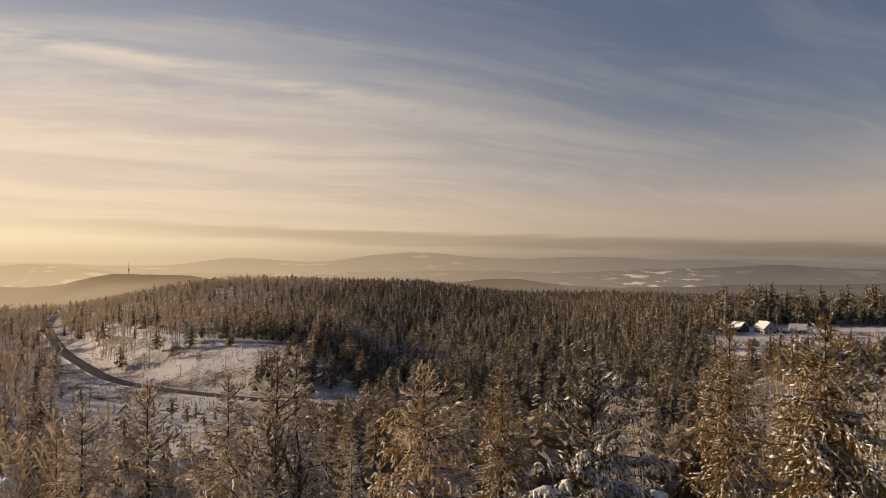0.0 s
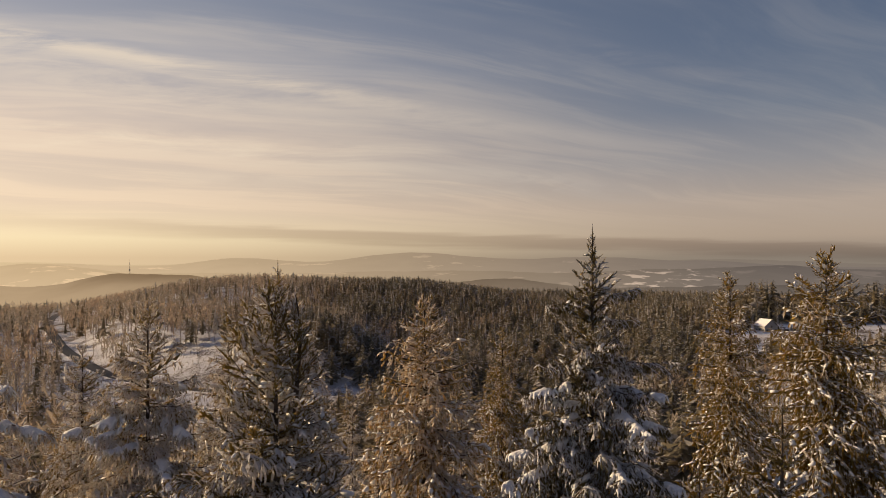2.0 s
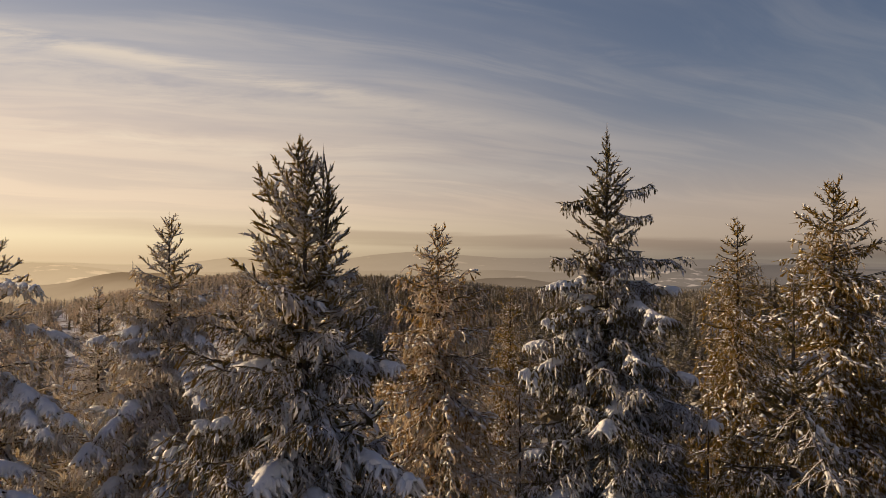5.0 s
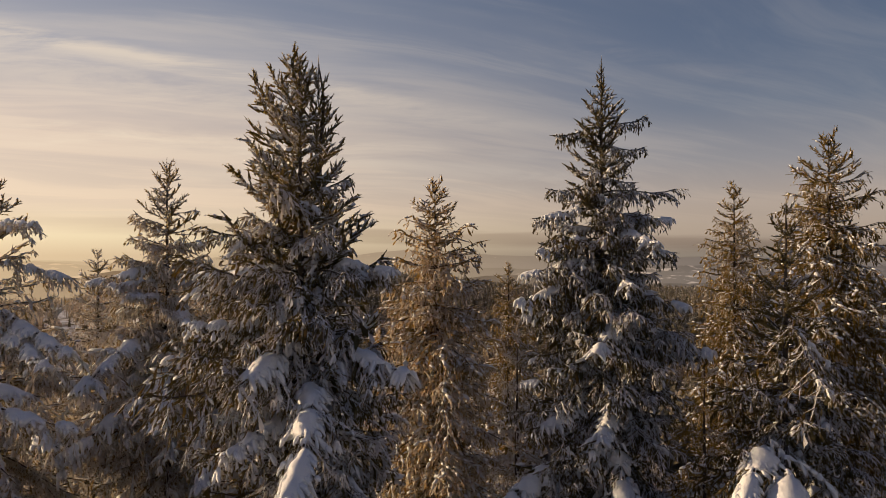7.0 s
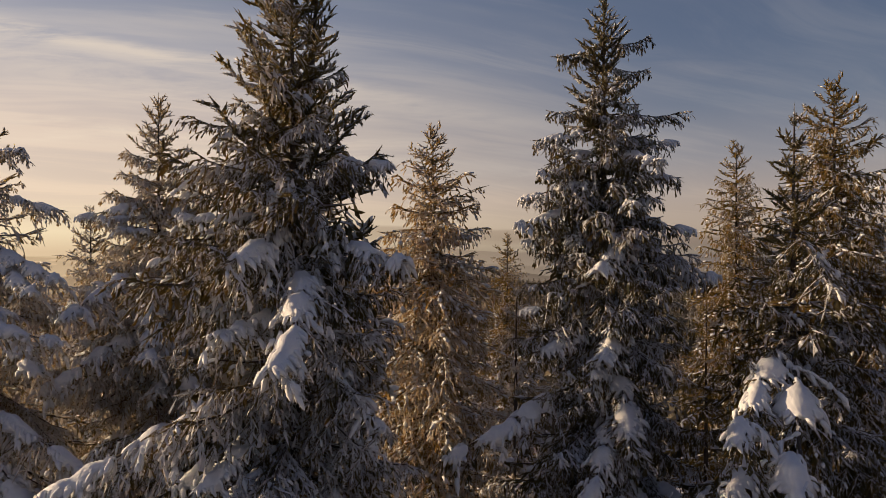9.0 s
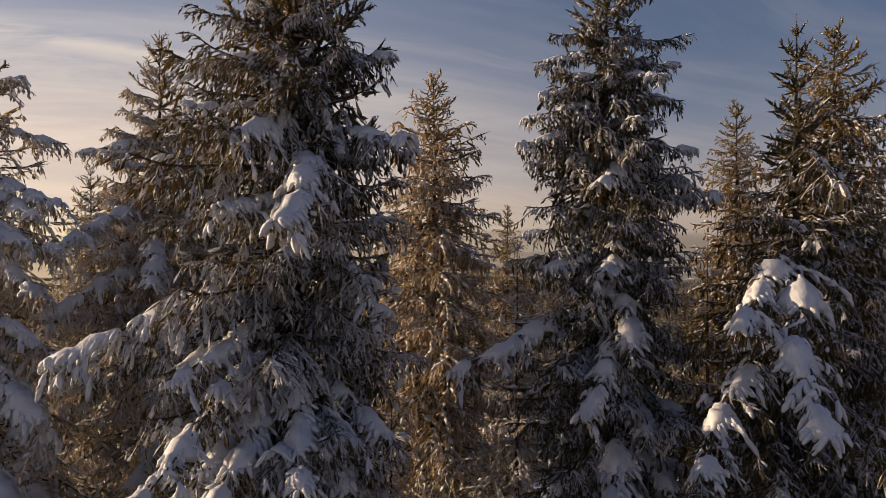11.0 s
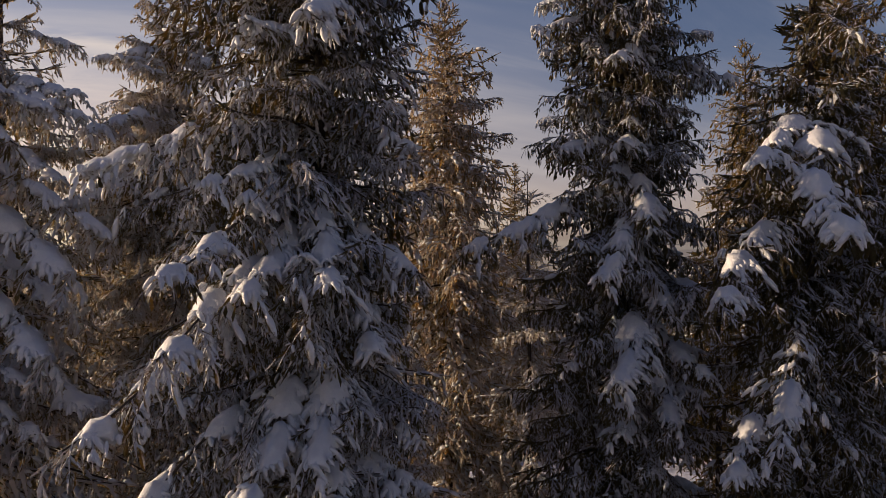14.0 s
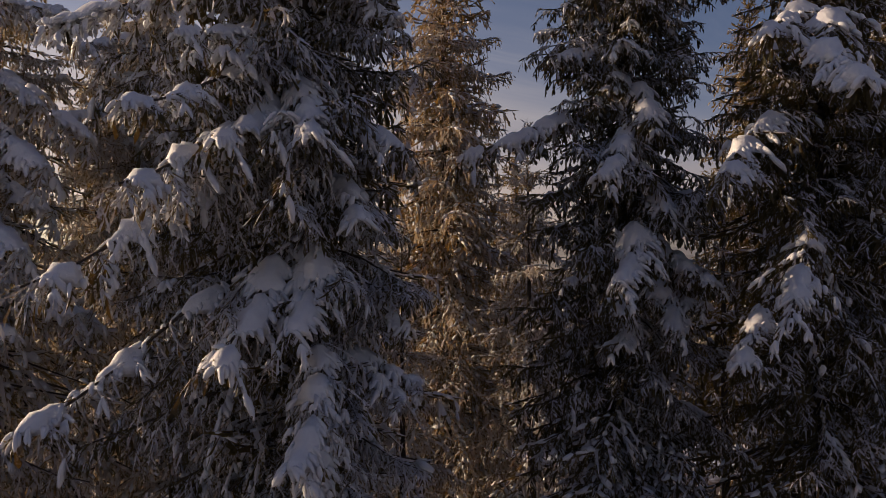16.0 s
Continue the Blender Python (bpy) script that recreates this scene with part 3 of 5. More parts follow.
def make_woods():
    for r0, r1, gap, boughs, tag in ((80, 170, 4.4, 62, "nearer"), (170, 350, 4.6, 34, "middle"), (350, 780, 4.1, 11, "far")):
        p, low, rng = scatter(r0, r1, gap, int(r0))
        patch = np.sin(p[:, 0] / 47 + 2) * np.cos(p[:, 1] / 61) + 0.5 * np.sin(p[:, 0] / 19 + p[:, 1] / 23)
        # extra pale leafless trees on the far left stand in for haze
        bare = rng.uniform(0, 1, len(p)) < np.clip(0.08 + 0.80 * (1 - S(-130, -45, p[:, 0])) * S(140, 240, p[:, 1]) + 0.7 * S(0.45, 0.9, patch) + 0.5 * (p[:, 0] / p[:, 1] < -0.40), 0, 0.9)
        tall = rng.uniform(11, 19, len(p)) * (0.7 + 0.3 * rng.uniform(0, 1, len(p)) ** 0.3) * low * (0.74 if r0 > 300 else 0.84 if r0 > 100 else 0.95)
        text = tag + " spruce forest lightly dusted with snow on the valley slope"
        bough_stand("spruce_forest", text, p[~bare], tall[~bare], boughs, WOODS, int(r0) + 1)
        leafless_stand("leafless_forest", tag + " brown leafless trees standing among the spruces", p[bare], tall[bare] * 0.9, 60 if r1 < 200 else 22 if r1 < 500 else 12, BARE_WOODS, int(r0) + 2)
    rng = np.random.default_rng(77)
    x, y = rng.uniform(165, 420, 70), rng.uniform(395, 470, 70)
    p = np.stack([x, y, ground(x, y)], 1)
    bough_stand("spruce_forest", "row of taller spruces standing out of the wood behind the farm", p, rng.uniform(17, 26, 70), 40, WOODS, 78)
    x, y = rng.uniform(-200, -30, 11000), rng.uniform(140, 350, 11000)
    keep = field_mask(x, y) & (road_gap(x, y) > 5) & (rng.uniform(0, 1, 11000) < 0.45 + 0.75 * (np.sin(x / 9 + 1) * np.cos(y / 7) > 0.1))
    x, y = x[keep], y[keep]
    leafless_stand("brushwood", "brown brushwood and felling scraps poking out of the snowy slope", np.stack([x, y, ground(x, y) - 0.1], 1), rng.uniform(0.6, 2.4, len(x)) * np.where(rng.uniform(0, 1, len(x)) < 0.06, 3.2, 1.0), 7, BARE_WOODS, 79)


make_woods()


# ---- spruce boughs ----
def ball_template(rings, sides):
    v = [(0, 0, 1.0)]
    for r in range(1, rings):
        t = math.pi * r / rings
        v += [(math.sin(t) * math.cos(2 * math.pi * (k + 0.5 * r) / sides), math.sin(t) * math.sin(2 * math.pi * (k + 0.5 * r) / sides), math.cos(t)) for k in range(sides)]
    v.append((0, 0, -1.0))
    t = [(0, 1 + k, 1 + (k + 1) % sides) for k in range(sides)]
    for r in range(rings - 2):
        a, b = 1 + r * sides, 1 + (r + 1) * sides
        for k in range(sides):
            t += [(a + k, b + k, a + (k + 1) % sides), (a + (k + 1) % sides, b + k, b + (k + 1) % sides)]
    a, e = 1 + (rings - 2) * sides, len(v) - 1
    t += [(a + k, e, a + (k + 1) % sides) for k in range(sides)]
    return np.array(v), np.array(t)


BALLS = {6: ball_template(4, 6), 5: ball_template(3, 5), 4: ball_template(3, 4)}


def clumps(soup, centre, way, size, rng, sides, lump=0.22):
    """Uneven lumps of snow. size: half length along the twig, half width, half height."""
    centre, d, size = np.asarray(centre, float), unit(np.asarray(way, float)), np.asarray(size, float)
    if not len(centre):
        return
    v, t = BALLS[sides]
    a, _ = sides_of(d)
    b = np.cross(a, d)
    jit = 1 + rng.uniform(-lump, lump, (len(centre), len(v), 1))
    loc = v[None] * jit * size[:, None, [1, 0, 2]]
    loc[..., 2] = np.where(loc[..., 2] < 0, loc[..., 2] * 0.55, loc[..., 2])
    out = centre[:, None] + loc[..., 0:1] * a[:, None] + loc[..., 1:2] * d[:, None] + loc[..., 2:3] * b[:, None]
    soup.add(out.reshape(-1, 3), (t[None] + (np.arange(len(centre)) * len(v))[:, None, None]).reshape(-1, 3))


def fringe(soup, base, way, length, radius, rng):
    """Hanging twigs, each a slim spindle of close-lying rimed needles."""
    base, d = np.asarray(base, float), unit(np.asarray(way, float))
    length, radius = np.asarray(length, float)[:, None], np.asarray(radius, float)[:, None]
    if not len(base):
        return
    a, b = sides_of(d)
    turn = rng.uniform(0, 6.3, (len(base), 1))
    waist = rng.uniform(0.5, 0.82, (len(base), 1))
    verts = [base] + [base + d * length * (waist + rng.normal(0, 0.08, (len(base), 1))) + (np.cos(turn + 2.09 * k) * a + np.sin(turn + 2.09 * k) * b) * radius * 1.15 for k in range(2)] + [base + d * length]
    tris = np.array([(0, 1, 2), (3, 2, 1), (0, 2, 3), (0, 3, 1)])
    soup.add(np.stack(verts, 1).reshape(-1, 3), (tris[None] + (np.arange(len(base)) * 4)[:, None, None]).reshape(-1, 3))


def pad(soup, pts, wide, high, sides, rng):
    """A thick mantle of snow lying along a bough or a side twig."""
    pts = np.asarray(pts, float)
    d = unit(np.gradient(pts, axis=0))
    a = unit(np.cross(d, np.array([0, 0, 1.0])))
    ang = np.linspace(0, 2 * np.pi, sides, endpoint=False)
    k = len(pts)
    w = wide[:, None] * (1 + rng.uniform(-0.36, 0.36, (k, sides)))
    h = high[:, None] * (1 + rng.uniform(-0.30, 0.30, (k, sides)))
    c, sn = np.cos(ang)[None], np.sin(ang)[None]
    off = (a[:, None] * (w * c)[..., None]) + np.array([0, 0, 1.0]) * (np.where(sn > 0, sn, sn * 0.25) * h - 0.75 * np.abs(c) ** 2.5 * w)[..., None]
    ring = (pts[:, None] + off).reshape(-1, 3)
    tris = []
    for r in range(k - 1):
        for q in range(sides):
            p0, p1 = r * sides + q, r * sides + (q + 1) % sides
            tris += [(p0, p1, p1 + sides), (p0, p1 + sides, p0 + sides)]
    e = k * sides
    ring = np.vstack([ring, pts[0] - d[0] * 0.02, pts[-1] + d[-1] * 0.03 - np.array([0, 0, 0.01])])
    tris += [(q, e, (q + 1) % sides) for q in range(sides)] + [(e - sides + q, e - sides + (q + 1) % sides, e + 1) for q in range(sides)]
    soup.add(ring, tris)


def bough(seed, L, rise, droop, curl, hang, snow, gap, needles, thick, sides):
    """A plainer bough along +x for trees farther off: woody axis, side twigs, hanging twigs, lumps of snow. Returns green, wood and snow soups."""
    rng = np.random.default_rng(seed)
    coarse = needles < 4
    green, wood, white = Soup(), Soup(), Soup()
    u = np.linspace(0, 1, 4)
    wob, ph = rng.normal(0, 0.05), rng.uniform(0, 6)

    def axis(u):
        u = np.asarray(u, float)
        return np.stack([L * u, L * wob * np.sin(3 * u), L * (rise * u - droop * u ** 2 + curl * u ** 4 + 0.015 * np.sin(9 * u + ph) * u)], -1)

    tube(wood, axis(u), (0.008 + 0.008 * L) * (1 - 0.8 * u) + 0.003, 3)
    base, way, length = [], [], []
    hung, hung_way, hung_len = [], [], []
    heap, heap_way, heap_size = [], [], []
    up = np.array([0, 0, 1.0])
    drops = (4 if not coarse else 3) if hang > 0.4 else (2 if hang > 0.2 else 0)
    side, at = 1, max(0.05, 0.06 * L)
    while at < L * 0.98:
        f = at / L
        p = axis(f)
        fwd = unit(axis(min(1, f + 0.05)) - axis(f - 0.05))
        load = snow * (0.45 + 0.6 * f) * (0.72 + 0.40 * math.sin(6 * f + ph + (side > 0) * 2) + rng.uniform(-0.3, 0.3))
        l2 = min(0.75, 0.42 * L) * min(1, (f + 0.08) / 0.28) ** 0.6 * max(0.16, 1 - f) ** 0.42 * rng.uniform(0.6, 1.2) + 0.06
        spread = rng.uniform(0.45, 1.25)
        d = unit(fwd * math.cos(spread) + np.array([0, side * math.sin(spread), 0]) + up * (0.10 - 0.40 * hang * rng.uniform(0, 1) + rng.normal(0, 0.10)))
        k = max(1, int(l2 / gap + 0.6))
        s = np.linspace(0, 1, k + 1)
        sag = (0.04 + 0.50 * hang * rng.uniform(0.1, 1.0)) * l2
        line = p + d * (s * l2)[:, None] - up * (sag * s ** 1.7)[:, None] + np.cumsum(rng.normal(0, 0.012, (k + 1, 3)), 0)
        for i in range(k):
            seg = line[i + 1] - line[i]
            step = np.linalg.norm(seg)
            base.append(line[i]); way.append(seg + rng.normal(0, 0.12, 3) * step); length.append(step * 1.25 + 0.04)
            if hang < 0.6:
                w = unit(seg) + rng.normal(0, 0.5, 3) + up * 0.3
                base.append(line[i] + seg * 0.5); way.append(w); length.append(step * rng.uniform(0.6, 1.0) + 0.03)
            for q in range(drops):
                w = unit(unit(seg) * rng.uniform(0.0, 0.85) - up * (0.40 + 0.75 * hang) + rng.normal(0, 0.25, 3))
                h = (0.06 + 0.19 * hang * rng.uniform(0.1, 1.0) ** 1.3) * (1.3 if coarse else 1.05)
                root = line[i] + seg * rng.uniform(0, 1) + rng.normal(0, 0.02, 3)
                hung.append(root); hung_way.append(w); hung_len.append(h)
                if hang > 0.6 and rng.uniform() < 0.35:
                    hung.append(root + w * h * 0.7 + rng.normal(0, 0.01, 3)); hung_way.append(w - up * 0.6 + rng.normal(0, 0.22, 3)); hung_len.append(h * rng.uniform(0.6, 1.1))
            if rng.uniform() < load * 3.0:
                r = (0.026 + 0.036 * rng.uniform() ** 1.6) * (1.25 if coarse else 1.0) * min(1.0, 0.3 + 0.5 * L)
                heap.append(line[i] + seg * 0.6 + up * r * 0.4); heap_way.append(seg); heap_size.append((r * rng.uniform(1.2, 2.3), r * rng.uniform(0.6, 1.0), r * rng.uniform(0.4, 0.6)))
        side = -side
        at += gap * rng.uniform(0.55, 0.95)
    for f in np.arange(0.12, 1.0, 0.2 / max(L, 0.3)):
        fwd = unit(axis(min(1, f + 0.06)) - axis(f - 0.02))
        base.append(axis(f)); way.append(fwd + rng.normal(0, 0.15, 3)); length.append(0.22)
        if f > 0.3 and rng.uniform() < snow * (0.25 + 0.75 * f):
            r = (0.028 + 0.040 * rng.uniform() ** 1.5) * (0.55 + 0.5 * snow) * min(1.0, 0.3 + 0.5 * L)
            heap.append(axis(f) + up * r * 0.5 + rng.normal(0, 0.02, 3)); heap_way.append(fwd); heap_size.append((r * rng.uniform(1.2, 2.2), r * rng.uniform(0.7, 1.1), r * rng.uniform(0.4, 0.6)))
    shoots(green, base, way, length, thick * rng.uniform(0.7, 1.25, len(base)), rng, needles, 0.012 + thick * 0.25)
    fringe(green, hung, hung_way, hung_len, (0.030 if coarse else 0.021) * rng.uniform(0.7, 1.3, len(hung)), rng)
    clumps(white, heap, heap_way, heap_size, rng, sides, 0.42)
    return green, wood, white


def fingers(soup, start, way, length, radius, rng, sides=5, sink=0.30):
    """Drooping fingers of snow, each lying along a twig and thinning towards its end."""
    start, d = np.asarray(start, float), unit(np.asarray(way, float))
    n = len(start)
    if not n:
        return
    length, radius = np.asarray(length, float)[:, None], np.asarray(radius, float)[:, None]
    a, b = sides_of(d)
    up = np.array([0, 0, 1.0])
    ang = np.linspace(0, 2 * np.pi, sides, endpoint=False)
    verts = [start - d * radius * 0.5]
    for f, r in ((0.04, 0.72), (0.34, 1.0), (0.70, 0.92), (0.95, 0.55)):
        mid = start + d * length * f - up * length * sink * f * f
        size = radius * r * rng.uniform(0.78, 1.22, (n, 1))
        for t in ang:
            off = (np.cos(t) * a + np.sin(t) * b) * size * rng.uniform(0.82, 1.18, (n, 1))
            off[:, 2] = np.where(off[:, 2] < 0, off[:, 2] * 0.6, off[:, 2] * 0.9)
            verts.append(mid + off)
    verts.append(start + d * length * 1.06 - up * length * sink)
    k, last = sides, 1 + 4 * sides
    tris = [(0, 1 + (j + 1) % k, 1 + j) for j in range(k)]
    for i in range(3):
        for j in range(k):
            p, q = 1 + i * k + j, 1 + i * k + (j + 1) % k
            tris += [(p, q, q + k), (p, q + k, p + k)]
    tris += [(1 + 3 * k + j, 1 + 3 * k + (j + 1) % k, last) for j in range(k)]
    v = np.stack(verts, 1).reshape(-1, 3)
    soup.add(v, (np.asarray(tris)[None] + (np.arange(n) * (last + 1))[:, None, None]).reshape(-1, 3))


def near_bough(seed, L, rise, droop, curl, hang, snow):
    """A bough seen close: side twigs that fork into needled twiglets, hanging tassels, and puffs of snow that end in fingers."""
    rng = np.random.default_rng(seed)
    green, wood, white = Soup(), Soup(), Soup()
    up = np.array([0, 0, 1.0])
    wob, ph = rng.normal(0, 0.05), rng.uniform(0, 6)

    def axis(u):
        u = np.asarray(u, float)
        return np.stack([L * u, L * wob * np.sin(3 * u), L * (rise * u - droop * u ** 2 + curl * u ** 4 + 0.012 * np.sin(9 * u + ph) * u)], -1)

    u = np.linspace(0, 1, 8)
    tube(wood, axis(u), (0.006 + 0.006 * L) * (1 - 0.8 * u) + 0.003, 4)
    base, way, length = [], [], []
    hung, hung_way, hung_len = [], [], []
    snowy, snowy_way, snowy_len, snowy_rad = [], [], [], []
    heap, heap_way, heap_size = [], [], []
    brush = hang < 0.2
    side, at = 1, max(0.05, 0.05 * L) if brush else 0.14 * L
    while at < L * 0.985:
        f = at / L
        p = axis(f)
        fwd = unit(axis(min(1, f + 0.05)) - axis(f - 0.05))
        if brush:
            l2 = min(0.27, 0.45 * L) * max(0.35, 1 - f) ** 0.5 * min(1, 0.4 + 2 * f) * rng.uniform(0.7, 1.2)
            spread = rng.uniform(0.65, 0.95)
            d = unit(fwd * math.cos(spread) + np.array([0, side * math.sin(spread), 0]) + up * rng.normal(0.15, 0.40))
            sag = 0.0
        else:
            l2 = min(0.50, 0.36 * L) * min(1, (f + 0.05) / 0.30) ** 0.6 * max(0.16, 1 - f) ** 0.40 * rng.uniform(0.45, 1.25) + 0.06
            spread = rng.uniform(0.35, 1.35)
            d = unit(fwd * math.cos(spread) + np.array([0, side * math.sin(spread), 0]) + up * (0.12 - 0.35 * hang * rng.uniform(0, 1)))
            sag = (0.12 + 0.85 * hang * rng.uniform(0.3, 1.0)) * l2
        wave = 0.5 + 0.5 * math.sin(5.5 * f + ph + (side > 0) * 1.4)
        load = snow * (0.35 + 0.75 * f) * (0.55 + 0.75 * wave)
        laden = rng.uniform() < load
        k = max(1, int(l2 / (0.10 if brush else 0.085) + 0.5))
        s = np.linspace(0, 1, k + 1)
        line = p + d * (s * l2)[:, None] - up * (sag * s ** 1.6)[:, None] + np.cumsum(rng.normal(0, 0.012, (k + 1, 3)), 0)
        for i in range(k):
            seg = line[i + 1] - line[i]
            step = np.linalg.norm(seg)
            ahead = seg / max(step, 1e-6)
            base.append(line[i]); way.append(seg); length.append(step * 1.15 + 0.02)
            if brush:
                if i and rng.uniform() < 0.6:
                    base.append(line[i]); way.append(ahead + rng.normal(0, 0.6, 3) + up * 0.2); length.append(rng.uniform(0.05, 0.10))
                if rng.uniform() < 0.30 + load:
                    r = rng.uniform(0.011, 0.019)
                    heap.append(line[i] + seg * 0.6 + up * 0.016); heap_way.append(seg); heap_size.append((r * rng.uniform(1.8, 3.4), r, r * 0.7))
                continue
            flank = unit(np.cross(ahead, up))
            e = 1 if (i + (side > 0)) % 2 else -1
            for turn in (e, -e) if rng.uniform() < 0.55 else (e,):
                l3 = (0.085 + 0.11 * rng.uniform()) * (1.1 - 0.35 * s[i])
                w = unit(ahead * 0.75 + flank * turn * rng.uniform(0.5, 0.95) - up * (0.05 + 0.55 * hang * rng.uniform(0.2, 1.0)))
                base.append(line[i]); way.append(w); length.append(l3)
                if laden and rng.uniform() < 0.88:
                    snowy.append(line[i] - w * 0.015 + up * 0.016); snowy_way.append(w); snowy_len.append(l3 * rng.uniform(0.5, 0.95)); snowy_rad.append(rng.uniform(0.015, 0.030))
                elif rng.uniform() < 0.35 * load + 0.05:
                    r = rng.uniform(0.012, 0.024)
                    heap.append(line[i] + w * l3 * 0.6 + up * 0.012); heap_way.append(w); heap_size.append((r * rng.uniform(1.5, 2.6), r, r * 0.8))
                for q in range(2):
                    if hang > 0.4 and rng.uniform() < 0.70:
                        drop = (0.06 + 0.17 * hang * rng.uniform() ** 1.2) * (0.75 if laden else 1.0)
                        hung.append(line[i] + w * l3 * rng.uniform(0.1, 0.9)); hung_way.append(w * 0.35 - up + rng.normal(0, 0.22, 3)); hung_len.append(drop)
            if laden and rng.uniform() < 0.5:
                snowy.append(line[i] + up * 0.016 + rng.normal(0, 0.008, 3)); snowy_way.append(seg + rng.normal(0, 0.02, 3)); snowy_len.append(step * rng.uniform(0.8, 1.2)); snowy_rad.append(rng.uniform(0.020, 0.036))
        if laden and not brush:
            snowy.append(line[-2] + up * 0.016); snowy_way.append(line[-1] - line[-2] - up * 0.03); snowy_len.append(rng.uniform(0.06, 0.11)); snowy_rad.append(rng.uniform(0.018, 0.028))
        side = -side
        at += rng.uniform(0.030, 0.055) if brush else rng.uniform(0.055, 0.095) * (0.6 + 0.25 * L)
    for f in np.arange(0.1, 1.0, 0.08 / L):
        base.append(axis(f)); way.append(unit(axis(min(1, f + 0.06)) - axis(f - 0.02)) + rng.normal(0, 0.12, 3)); length.append(0.13)
    if snow > 0.33 and not brush:
        # blankets of snow over the spray, their edges broken into short fingers
        at = rng.uniform(0.20, 0.45)
        while at < 0.92:
            to = min(1.0, at + rng.uniform(0.12, 0.34) * min(1.0, 1.6 / L))
            m = max(5, int((to - at) * L / 0.055))
            t = np.linspace(at, to, m)
            bulge = np.sin(np.pi * np.linspace(0.08, 0.95, m)) ** 0.6 * (1 + rng.uniform(-0.30, 0.30, m))
            span = np.minimum(1.3 * snow + 0.2, 1.0) * min(0.26, 0.15 * L) * np.minimum(1, (t + 0.05) / 0.3) ** 0.6 * np.maximum(0.25, 1 - t) ** 0.40 * rng.uniform(0.75, 1.15)
            mid = axis(t) + up * 0.016
            mid[:, 1] += rng.normal(0, 0.3) * span
            pad(white, mid, span * bulge, (0.030 + 0.012 * L) * bulge, 10, rng)
            for i in range(m):
                for e in (-1, 1):
                    for q in range(2):
                        if rng.uniform() < 0.8:
                            g, w = e * rng.uniform(0.45, 1.0), span[i] * bulge[i]
                            snowy.append(mid[i] + np.array([rng.uniform(-0.03, 0.03), g * w, 0.010 - 0.75 * abs(g) ** 2.5 * w]))
                            snowy_way.append(np.array([rng.uniform(0.1, 0.9), g * 0.8, -0.25 - 0.6 * rng.uniform()])); snowy_len.append(rng.uniform(0.05, 0.13)); snowy_rad.append(rng.uniform(0.017, 0.034))
            at = to + rng.uniform(0.03, 0.16)
    shoots(green, base, way, length, (0.030 if brush else 0.021) * rng.uniform(0.75, 1.25, len(base)), rng, 12 if brush else 8, 0.013)
    fringe(green, hung, hung_way, hung_len, 0.0195 * rng.uniform(0.7, 1.3, len(hung)), rng)
    fingers(white, snowy, snowy_way, snowy_len, snowy_rad, rng)
    clumps(white, heap, heap_way, heap_size, rng, 4, 0.28)
    return green, wood, white


#          length rise droop curl hang snow
KINDS = {
    "tip": (0.36, 0.45, 0.0, 0.0, 0.0, 0.42),
    "crown": (0.8, 0.02, 0.0, 0.14, 0.0, 0.50),
    "young": (0.85, 0.20, 0.30, 0.26, 0.75, 0.60),
    "middle": (1.5, 0.16, 0.46, 0.24, 0.85, 0.80),
    "old": (2.3, 0.14, 0.60, 0.22, 1.0, 0.95),
    "long": (3.3, 0.14, 0.62, 0.22, 1.0, 1.0),
}
#          twig spacing, needle tufts, shoot radius, sides of snow lumps
LEVELS = {"plain": (0.21, 4, 0.034, 4), "coarse": (0.34, 3, 0.044, 4)}
#          how much snow the near boughs carry
LOADS = {"laden": (0.42, 0.56, 0.72, 0.5), "light": (0.03, 0.09, 0.18, 0.06)}
BOUGHS, BOUGH_MESH = {}, {}
for kind, (L, rise, droop, curl, hang, snow_load) in KINDS.items():
    for level, (gap, needles, thick, sides) in LEVELS.items():
        if hang == 0.0:
            gap, thick = min(gap, 0.12), min(thick, 0.034)
        for k in range(3):
            g, w, s = soups = bough(1000 + 97 * k + 7 * len(BOUGHS), L, rise, droop, curl, hang, snow_load * (0.75, 1.0, 1.2)[k], gap, needles, thick, sides)
            BOUGHS.setdefault((kind, level), []).append(soups)
            for tone, mat in (("", NEEDLES if hang > 0.8 else NEEDLES_BARE), (" olive", NEEDLES_SUNLIT), (" rimed", NEEDLES_RIME), (" frosted", NEEDLES_SUN_FROST), (" dark", NEEDLES_DARK), (" green", NEEDLES_SHADED)):
                BOUGH_MESH.setdefault((kind, level + tone), []).append((multi_mesh("branch", [(g, mat, False), (w, BARK, True), (s, SNOW, True)]), None))
    for load, amounts in LOADS.items():
        for k, amount in enumerate(amounts):
            g, w, s = near_bough(3000 + 131 * k + 17 * len(BOUGH_MESH), L, rise, droop, curl, hang, snow_load * amount)
            for tone, mat in (("", NEEDLES if hang > 0.8 else NEEDLES_BARE), (" rimed", NEEDLES_RIME), (" dark", NEEDLES_DARK), (" green", NEEDLES_SHADED)):
                BOUGH_MESH.setdefault((kind, load + tone), []).append((multi_mesh("branch", [(g, mat, False), (w, BARK, True)]), s.mesh("snow", SNOW, True)))


def kind_for(length, tilt=0.0):
    if tilt > 16 and 0.42 < length < 1.15:
        return "crown"
    return "tip" if length < 0.55 else "young" if length < 1.1 else "middle" if length < 1.85 else "old" if length < 2.75 else "long"


